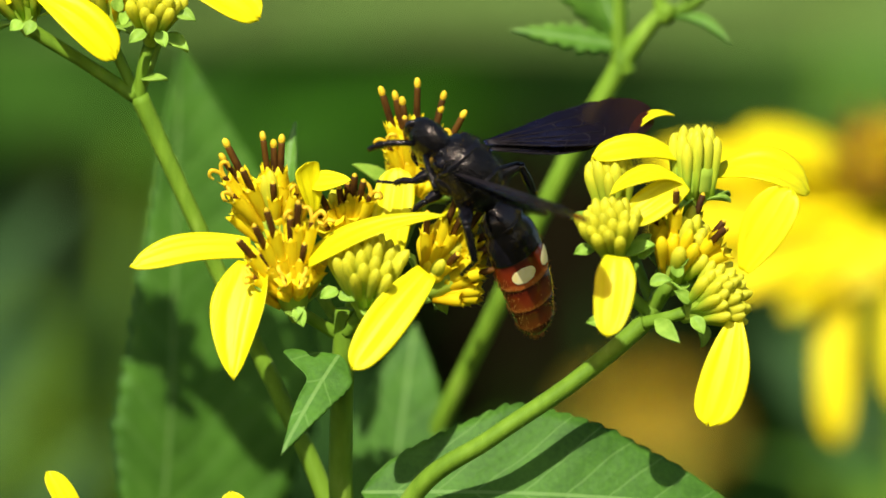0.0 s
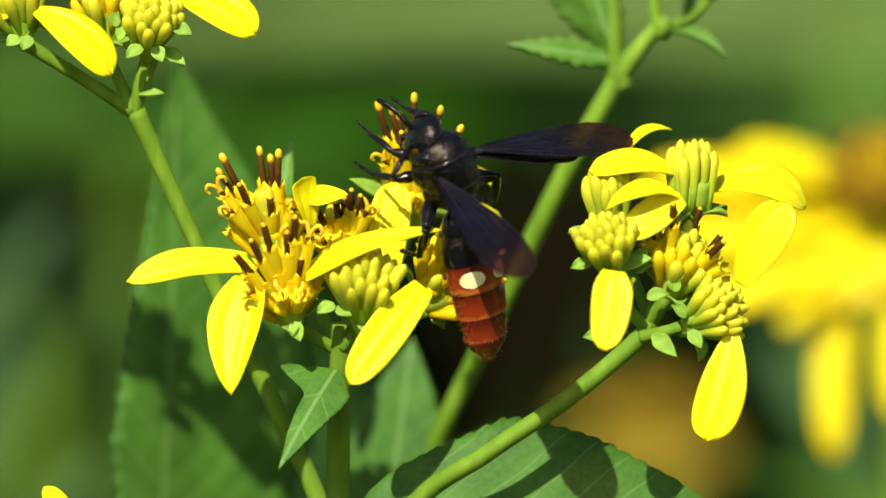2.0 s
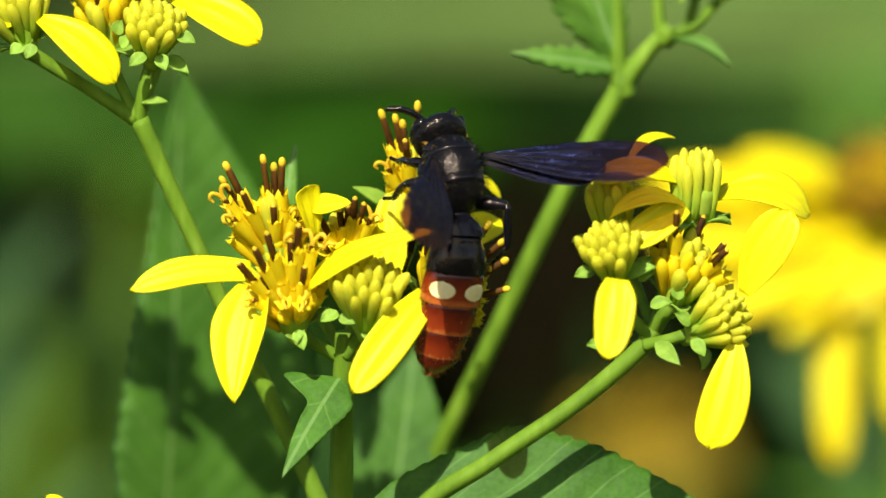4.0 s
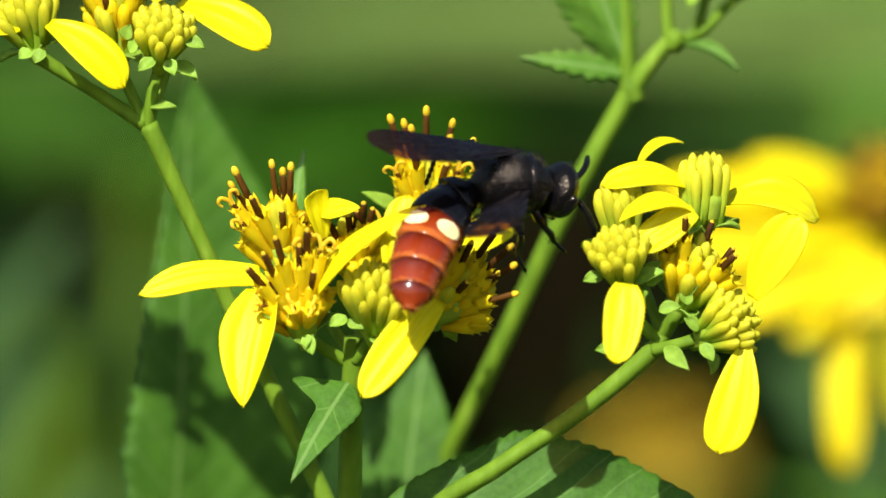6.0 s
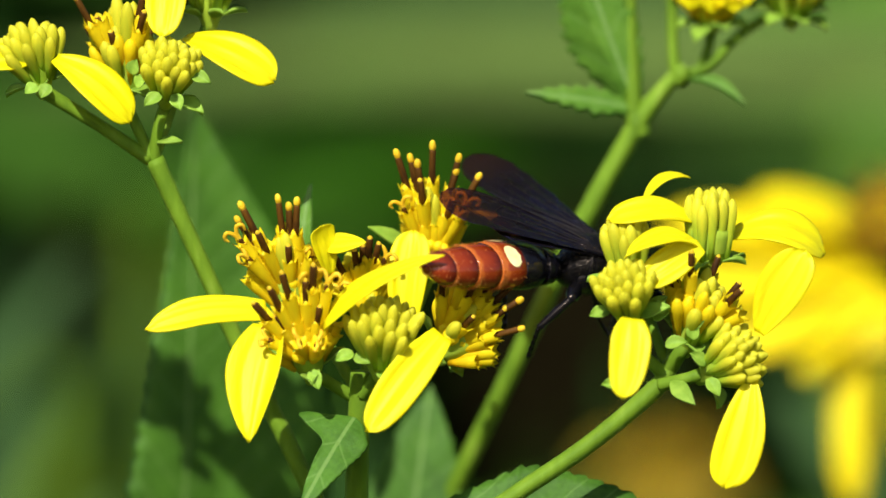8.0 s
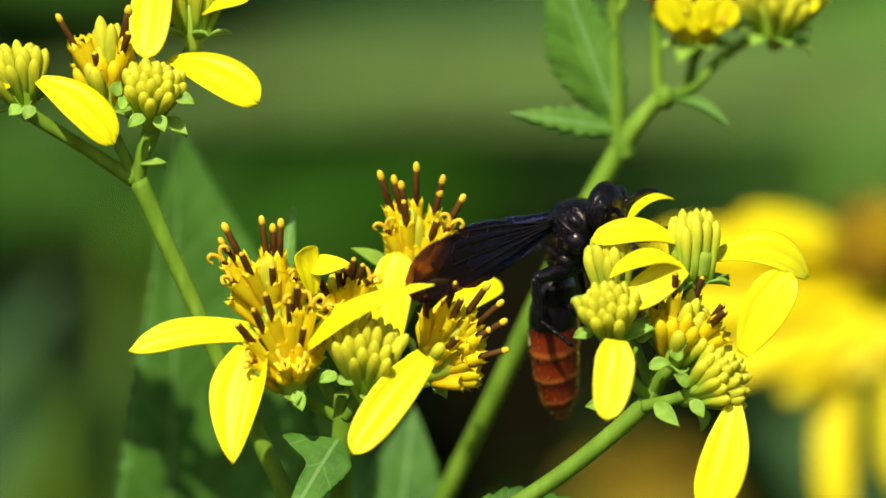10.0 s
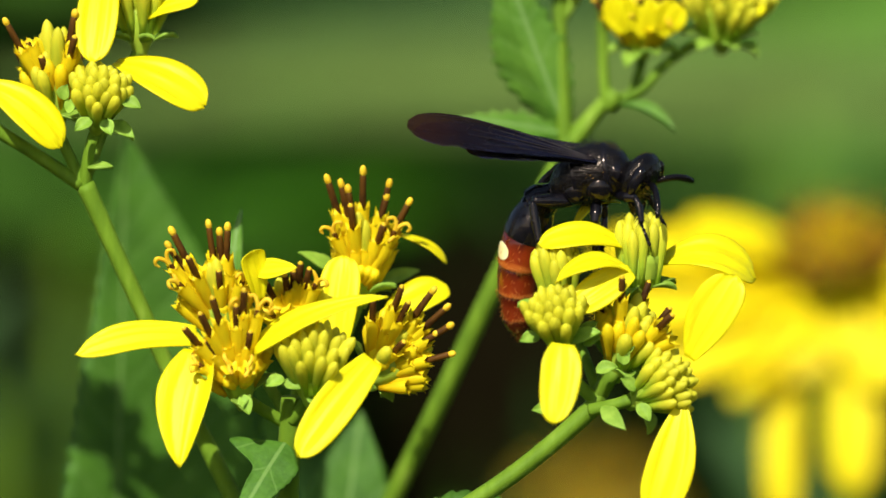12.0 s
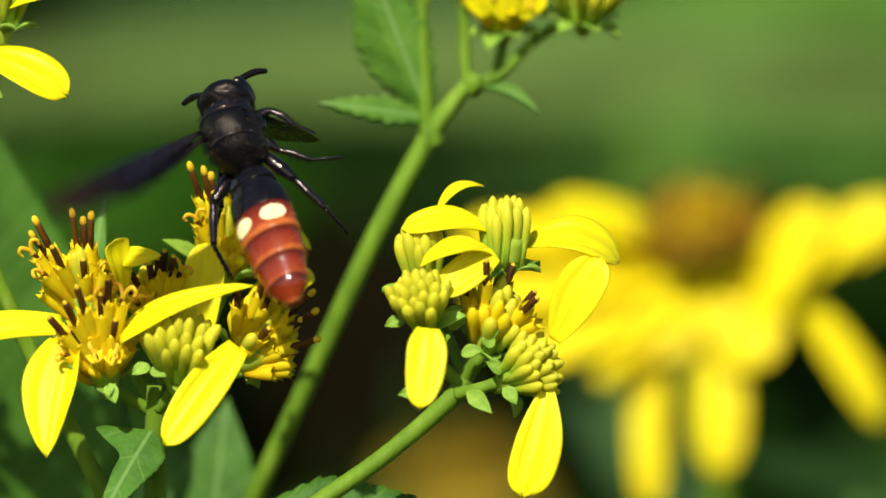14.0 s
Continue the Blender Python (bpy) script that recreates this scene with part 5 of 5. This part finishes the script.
def motions():
    key_ray()
    key_wasp([
        stance(0.0, 829, 303, -3.5, (-0.68, 0.72, 0.13), (0.48, 0.30, 0.83), 42, -2, ((0.68, -0.23, 0.70), (0.30, 0.90, 0.15)), ((0.90, 0.14, -0.41), (-0.15, 0.62, 0.75)), (30, 25, 10), gaze=(-0.75, -0.6, 0.3)),
        stance(0.5, 854, 300, -4, (-0.33, 0.74, 0.59), (0.66, -0.27, 0.70), 3, -7, ((0.37, -0.36, 0.86), (0.80, 0.35, 0.45)), ((0.83, 0.13, -0.54), (-0.10, 0.75, 0.60)), (20, 20, 5), gaze=(-0.75, 0.35, 0.2), tuck=1.0),
        stance(1.0, 825, 280, -4.5, (-0.37, 0.84, 0.39), (0.59, -0.11, 0.80), 5, -18, ((0.45, -0.55, 0.71), (0.45, 0.55, 0.47)), ((0.87, 0.02, -0.49), (-0.10, 0.75, 0.60)), (15, 15, 0), gaze=(-0.9, 0.05, 0.25), tuck=1.0),
        stance(1.5, 803, 297, -5, (-0.36, 0.88, 0.30), (0.58, -0.04, 0.81), 5, -7, ((0.51, -0.59, 0.62), (0.16, 0.62, 0.48)), ((0.89, 0.06, -0.46), (-0.10, 0.75, 0.60)), (5, 10, 0), gaze=(-0.9, 0.05, 0.25), tuck=1.0),
        stance(2.0, 792, 301, -5, (-0.38, 0.84, 0.38), (0.60, -0.10, 0.80), 6, -14, ((0.49, -0.49, 0.72), (0.16, 0.62, 0.48)), ((0.85, 0.07, -0.52), (-0.10, 0.75, 0.60)), (5, 10, 0), gaze=(-0.88, 0.12, 0.25), tuck=1.0),
        stance(2.5, 794, 307, -7, (-0.43, 0.89, 0.14), (0.46, 0.09, 0.88), 49, -19, ((0.47, -0.41, 0.78), (0.25, 0.60, 0.45)), ((0.86, 0.07, -0.51), (-0.10, 0.75, 0.60)), (15, 15, 0), gaze=(-0.8, 0.35, 0.25), tuck=1.0),
        stance(3.0, 796, 323, -8.5, (-0.46, 0.89, -0.02), (0.40, 0.23, 0.89), 61, -21, ((0.45, -0.40, 0.80), (0.25, 0.60, 0.45)), ((0.82, 0.06, -0.57), (-0.10, 0.75, 0.60)), (20, 20, 0), gaze=(-0.72, 0.55, 0.2), tuck=0.8),
        stance(4.2, 804, 305, -3, (-0.15, 0.82, -0.40), (0.30, 0.55, 0.80), 44, -8, ((-0.10, -0.45, 0.85), (0.60, 0.60, 0.45)), ((0.75, -0.10, 0.45), (0.00, 0.70, 0.70)), (12, 10, 0)),
        stance(5.3, 807, 314, -4, (0.13, 0.59, -0.80), (-0.02, 0.81, 0.59), 13, 6, ((-0.46, -0.32, 0.80), (0.50, 0.60, 0.60)), ((0.32, -0.23, 0.92), (-0.30, 0.80, 0.40)), (10, 10, 0)),
        stance(5.5, 818, 304, -4, (0.40, 0.44, -0.81), (-0.06, 0.89, 0.45), 30, 17, ((-0.31, -0.34, 0.89), (0.50, 0.60, 0.60)), ((0.13, -0.33, 0.94), (-0.30, 0.80, 0.40)), (10, 10, 0), (('l1', (-0.92, 0.2, 0.2), (-0.97, -0.15, 0.1)), ('r1', (0.7, -0.6, 0.3), (0.2, -0.9, 0.2)), ('r2', (0.5, -0.8, 0.3), (0.1, -0.9, 0.2)))),
        stance(5.7, 861, 316, -4, (0.79, 0.22, -0.57), (0.17, 0.82, 0.55), 18, 50, ((-0.52, -0.07, 0.85), (0.30, 0.60, 0.70)), ((0.00, -0.30, 0.94), (-0.20, 0.80, 0.40)), (10, 10, 0)),
        stance(6.0, 909, 323, -4, (0.99, 0.01, -0.17), (0.13, 0.62, 0.78), 5, 76, ((-0.74, 0.02, 0.68), (0.10, 0.75, 0.60)), ((-0.28, -0.22, 0.90), (-0.20, 0.85, 0.30)), (10, 10, 10)),
        stance(6.5, 987, 406, 0, (0.92, -0.16, -0.35), (0.35, 0.73, 0.59), 3, 51, ((-0.63, 0.54, -0.56), (0.45, 0.45, 0.75)), ((-0.35, -0.10, 0.90), (-0.10, 0.90, 0.30)), (-10, -10, 10)),
        stance(7.0, 1029, 440, 2, (0.90, -0.17, -0.40), (0.38, 0.73, 0.57), 3, 20, ((-0.42, 0.79, -0.45), (0.60, 0.42, 0.66)), ((-0.73, 0.13, 0.67), (0.00, 0.98, 0.10)), (-10, -10, 10)),
        stance(7.5, 1064, 448, 3, (0.91, -0.08, -0.40), (0.31, 0.78, 0.54), 3, 8, ((-0.69, 0.60, -0.29), (-0.12, 0.31, 0.94)), ((-0.90, 0.33, 0.30), (0.39, 0.48, 0.64)), (-15, -10, 5)),
        stance(8.0, 1057, 468, 3, (0.91, -0.13, -0.39), (0.27, 0.91, 0.32), 2, 21, ((-0.74, 0.43, -0.52), (0.35, 0.60, 0.70)), ((-0.91, 0.37, 0.17), (0.30, 0.75, 0.55)), (-25, -35, -35)),
        stance(8.2, 1039, 510, 3, (0.85, 0.38, -0.37), (-0.23, 0.89, 0.39), 4, 31, ((-0.92, 0.00, -0.40), (0.35, 0.60, 0.70)), ((-1.00, 0.02, 0.05), (0.30, 0.75, 0.55)), (-25, -35, -35)),
        stance(9.2, 1030, 445, 4, (0.76, 0.58, 0.10), (-0.50, 0.82, 0.00), 38, 0, ((-0.88, 0.10, -0.20), (0.20, 0.60, 0.70)), ((-0.90, -0.15, 0.20), (0.15, 0.35, 0.90)), (-10, -15, -10)),
        stance(10.3, 999, 406, 4, (0.37, 0.72, 0.59), (-0.82, 0.51, -0.28), 35, -13, ((-0.77, -0.58, -0.25), (0.30, 0.00, 0.90)), ((-0.67, -0.35, 0.66), (0.45, -0.35, 0.80)), (0, 0, 0), gaze=(0.85, -0.28, 0.45)),
        stance(10.5, 975, 401, 4, (0.31, 0.67, 0.67), (-0.79, 0.52, -0.33), 38, -6, ((-0.79, -0.62, -0.05), (0.30, 0.00, 0.90)), ((-0.64, -0.43, 0.64), (0.45, -0.35, 0.80)), (0, 0, 0), gaze=(0.85, -0.28, 0.45)),
        stance(11.0, 953, 425, 4, (0.06, 0.44, 0.90), (-0.30, 0.86, -0.42), 62, 12, ((-0.70, -0.48, 0.53), (0.10, 0.50, 0.86)), ((-0.66, -0.46, 0.60), (0.10, 0.50, 0.86)), (-10, 0, 0), (('l0', (0.7, 0.6, 0.4), (0.75, -0.65, 0.2)), ('r1', (-0.95, 0.0, 0.4), (0.45, -0.88, 0.3)), ('r0', (-0.5, -0.7, 0.4), (0.3, -0.9, 0.3)))),
        stance(11.2, 943, 418, 3, (0.21, 0.76, 0.62), (-0.36, 0.65, -0.67), 56, 22, ((-0.81, -0.39, -0.43), (0.00, 0.70, 0.60)), ((-0.57, -0.25, 0.78), (0.10, 0.50, 0.80)), (-5, 0, 0)),
        stance(11.5, 1004, 330, 2, (0.89, 0.16, 0.42), (-0.17, 0.98, -0.01), 97, 6, ((-0.68, 0.04, -0.73), (0.00, 0.97, 0.20)), ((-0.75, 0.01, -0.66), (0.00, 0.97, 0.18)), (0, 0, 0), (('r2', (-0.95, 0.0, 0.35), (0.15, -0.97, 0.1)), ('r0', (0.6, -0.1, 0.5), (0.2, -0.9, 0.2)), ('l0', (0.8, 0.2, 0.2), (0.45, -0.88, 0.0)), ('r1', (-0.1, -0.9, 0.4), (0.0, -0.95, 0.0)), ('l1', (0.2, -0.9, 0.1), (-0.1, -0.95, 0.1)))),
        stance(12.0, 1048, 307, 1, (0.98, 0.15, 0.13), (-0.18, 0.95, 0.25), 84, -5, ((-0.97, 0.10, -0.21), (0.05, 0.90, 0.40)), ((-0.97, 0.24, 0.09), (0.16, 0.80, 0.58)), (0, 0, 5), (('r2', (-0.95, 0.0, 0.35), (0.15, -0.97, 0.1)), ('r0', (0.6, -0.1, 0.5), (0.2, -0.9, 0.2)), ('l0', (0.8, 0.2, 0.2), (0.45, -0.88, 0.0)), ('r1', (-0.1, -0.9, 0.4), (0.0, -0.95, 0.0)), ('l1', (0.2, -0.9, 0.1), (-0.1, -0.95, 0.1))), gaze=(0.78, -0.55, 0.3)),
        stance(12.5, 1022, 314, 1, (0.95, 0.15, 0.27), (-0.21, 0.95, 0.22), 68, -4, ((-0.99, -0.08, -0.10), (0.05, 0.95, 0.30)), ((-0.83, 0.35, -0.43), (0.25, 0.68, 0.65)), (0, 0, 5), (('r2', (-0.85, -0.4, 0.35), (-0.1, -0.97, 0.1)), ('r0', (0.7, -0.5, 0.5), (-0.3, -0.9, 0.2)), ('l0', (0.8, -0.3, 0.2), (-0.2, -0.9, 0.0)), ('r1', (0.3, -0.85, 0.4), (0.1, -0.95, 0.0)), ('l1', (0.4, -0.85, 0.1), (-0.5, -0.8, 0.1))), gaze=(0.95, 0.1, 0.25)),
        stance(13.0, 908, 327, 1, (0.74, 0.33, 0.58), (-0.47, 0.88, 0.09), 42, 4, ((-0.97, -0.24, -0.09), (-0.10, 0.93, 0.30)), ((-0.56, 0.41, -0.72), (0.30, 0.60, 0.72)), (0, 0, 5), (('r2', (-0.85, -0.4, 0.35), (-0.1, -0.97, 0.1)), ('r0', (0.7, -0.5, 0.5), (-0.3, -0.9, 0.2)), ('l0', (0.8, -0.3, 0.2), (-0.2, -0.9, 0.0)), ('r1', (0.3, -0.85, 0.4), (0.1, -0.95, 0.0)), ('l1', (0.4, -0.85, 0.1), (-0.5, -0.8, 0.1))), gaze=(0.93, 0.2, 0.25)),
        stance(13.3, 859, 340, 1, (0.51, 0.40, 0.76), (-0.61, 0.79, -0.01), 22, 13, ((-0.88, -0.46, -0.10), (-0.10, 0.90, 0.40)), ((-0.37, 0.50, -0.78), (0.40, 0.50, 0.75)), (0, 0, 0), gaze=(0.9, 0.25, 0.3)),
        stance(13.4667, 850, 236, 0, (0.57, 0.61, 0.55), (-0.82, 0.44, 0.36), 11, 31, ((-0.78, 0.35, -0.51), (0.30, 0.70, 0.60)), ((-0.79, 0.47, -0.39), (0.30, 0.60, 0.75)), (-20, -25, -20), (('r0', (0.9, 0.1, 0.3), (0.4, -0.9, 0.2)), ('r1', (0.3, -0.95, 0.3), (0.3, -0.9, 0.2)), ('r2', (-0.3, -0.8, 0.3), (-0.1, -0.9, 0.1)), ('l0', (0.8, 0.1, 0.1), (0.5, -0.8, 0.1)), ('l1', (0.2, -0.9, 0.0), (0.3, -0.9, 0.0))), gaze=(0.80, 0.30, 0.48)),
        stance(13.5, 850, 218, 0, (0.57, 0.61, 0.55), (-0.82, 0.44, 0.36), 11, 31, ((-0.71, 0.15, -0.69), (0.30, 0.70, 0.60)), ((-0.71, 0.26, -0.65), (0.30, 0.60, 0.75)), (-20, -25, -20), (('r0', (0.9, 0.1, 0.3), (0.4, -0.9, 0.2)), ('r1', (0.3, -0.95, 0.3), (0.3, -0.9, 0.2)), ('r2', (-0.3, -0.8, 0.3), (-0.1, -0.9, 0.1)), ('l0', (0.8, 0.1, 0.1), (0.5, -0.8, 0.1)), ('l1', (0.2, -0.9, 0.0), (0.3, -0.9, 0.0))), gaze=(0.80, 0.30, 0.48)),
        stance(13.5333, 874, 195, 0, (0.57, 0.61, 0.55), (-0.82, 0.44, 0.36), 11, 31, ((-0.64, -0.11, -0.76), (0.30, 0.70, 0.60)), ((-0.63, 0.00, -0.77), (0.30, 0.60, 0.75)), (-20, -25, -20), (('r0', (0.9, 0.1, 0.3), (0.4, -0.9, 0.2)), ('r1', (0.3, -0.95, 0.3), (0.3, -0.9, 0.2)), ('r2', (-0.3, -0.8, 0.3), (-0.1, -0.9, 0.1)), ('l0', (0.8, 0.1, 0.1), (0.5, -0.8, 0.1)), ('l1', (0.2, -0.9, 0.0), (0.3, -0.9, 0.0))), gaze=(0.80, 0.30, 0.48)),
        stance(13.6, 924, 153, -1, (0.71, 0.56, 0.42), (-0.70, 0.57, 0.42), 16, 20, ((-0.62, -0.11, 0.78), (0.30, 0.75, 0.50)), ((-0.10, -0.05, 0.98), (0.00, 0.98, 0.10)), (-25, -35, -30), (('r0', (0.9, 0.1, 0.3), (0.4, -0.9, 0.2)), ('r1', (0.3, -0.95, 0.3), (0.3, -0.9, 0.2)), ('r2', (-0.3, -0.8, 0.3), (-0.1, -0.9, 0.1)), ('l0', (0.8, 0.1, 0.1), (0.5, -0.8, 0.1)), ('l1', (0.2, -0.9, 0.0), (0.3, -0.9, 0.0)))),
        stance(13.7, 893, 136, -2, (0.54, 0.83, 0.16), (-0.57, 0.23, 0.79), 1, -9, ((-0.81, 0.22, -0.54), (0.40, 0.60, 0.60)), ((0.71, 0.09, 0.70), (0.00, 0.75, 0.60)), (-30, -45, -40), (('r0', (0.7, -0.6, 0.3), (0.0, -0.95, 0.2)), ('r1', (0.0, -0.95, 0.3), (-0.05, -0.99, 0.1)), ('r2', (0.5, -0.8, 0.3), (-0.2, -0.95, 0.1)), ('l1', (-0.1, -0.9, 0.0), (0.0, -0.9, 0.0)))),
        stance(13.8, 803, 121, -3, (0.52, 0.62, 0.59), (-0.59, -0.23, 0.77), 1, 4, ((-0.71, 0.05, 0.70), (0.10, 0.70, 0.65)), ((0.61, 0.13, 0.78), (-0.10, 0.75, 0.60)), (-30, -45, -40), (('r0', (0.7, -0.6, 0.3), (0.0, -0.95, 0.2)), ('r1', (0.0, -0.95, 0.3), (-0.05, -0.99, 0.1)), ('r2', (0.5, -0.8, 0.3), (-0.2, -0.95, 0.1)), ('l1', (-0.1, -0.9, 0.0), (0.0, -0.9, 0.0)))),
        stance(13.9, 689, 144, -4, (0.10, 0.87, -0.47), (-0.30, 0.48, 0.82), 2, -12, ((-0.76, -0.05, 0.64), (0.00, 0.80, 0.55)), ((0.59, 0.15, 0.80), (-0.10, 0.85, 0.50)), (-30, -45, -40), (('r1', (0.8, -0.2, 0.4), (0.6, -0.75, 0.2)), ('r2', (0.7, -0.5, 0.4), (0.55, -0.8, 0.2)), ('l2', (-0.8, -0.4, 0.3), (-0.2, -0.95, 0.2)), ('r0', (0.7, 0.3, 0.3), (0.7, -0.6, 0.2)), ('l1', (-0.7, -0.3, 0.2), (-0.3, -0.9, 0.1)))),
        stance(13.98, 432, 228, -5, (-0.24, 0.77, -0.59), (-0.50, 0.43, 0.75), 3, 0, ((-0.76, -0.12, 0.62), (-0.20, 0.75, 0.60)), ((0.35, -0.15, -0.90), (-0.10, 0.85, 0.50)), (-25, -40, -45), (('r1', (0.75, -0.5, 0.3), (0.9, -0.3, 0.2)), ('r2', (0.75, -0.6, 0.3), (0.7, -0.7, 0.2)), ('l2', (-0.5, -0.7, 0.3), (0.0, -0.98, 0.2)), ('r0', (0.7, 0.4, 0.3), (0.8, -0.5, 0.2)), ('l1', (-0.4, -0.7, 0.2), (0.0, -0.9, 0.1)))),
        stance(14.0, 415, 234, -5, (-0.24, 0.77, -0.59), (-0.50, 0.43, 0.75), 3, 0, ((-0.73, -0.41, 0.55), (-0.20, 0.75, 0.60)), ((0.35, -0.15, -0.90), (-0.10, 0.85, 0.50)), (-25, -40, -45), (('r1', (0.75, -0.5, 0.3), (0.9, -0.3, 0.2)), ('r2', (0.75, -0.6, 0.3), (0.7, -0.7, 0.2)), ('l2', (-0.5, -0.7, 0.3), (0.0, -0.98, 0.2)), ('r0', (0.7, 0.4, 0.3), (0.8, -0.5, 0.2)), ('l1', (-0.4, -0.7, 0.2), (0.0, -0.9, 0.1)))),
    ])


motions()
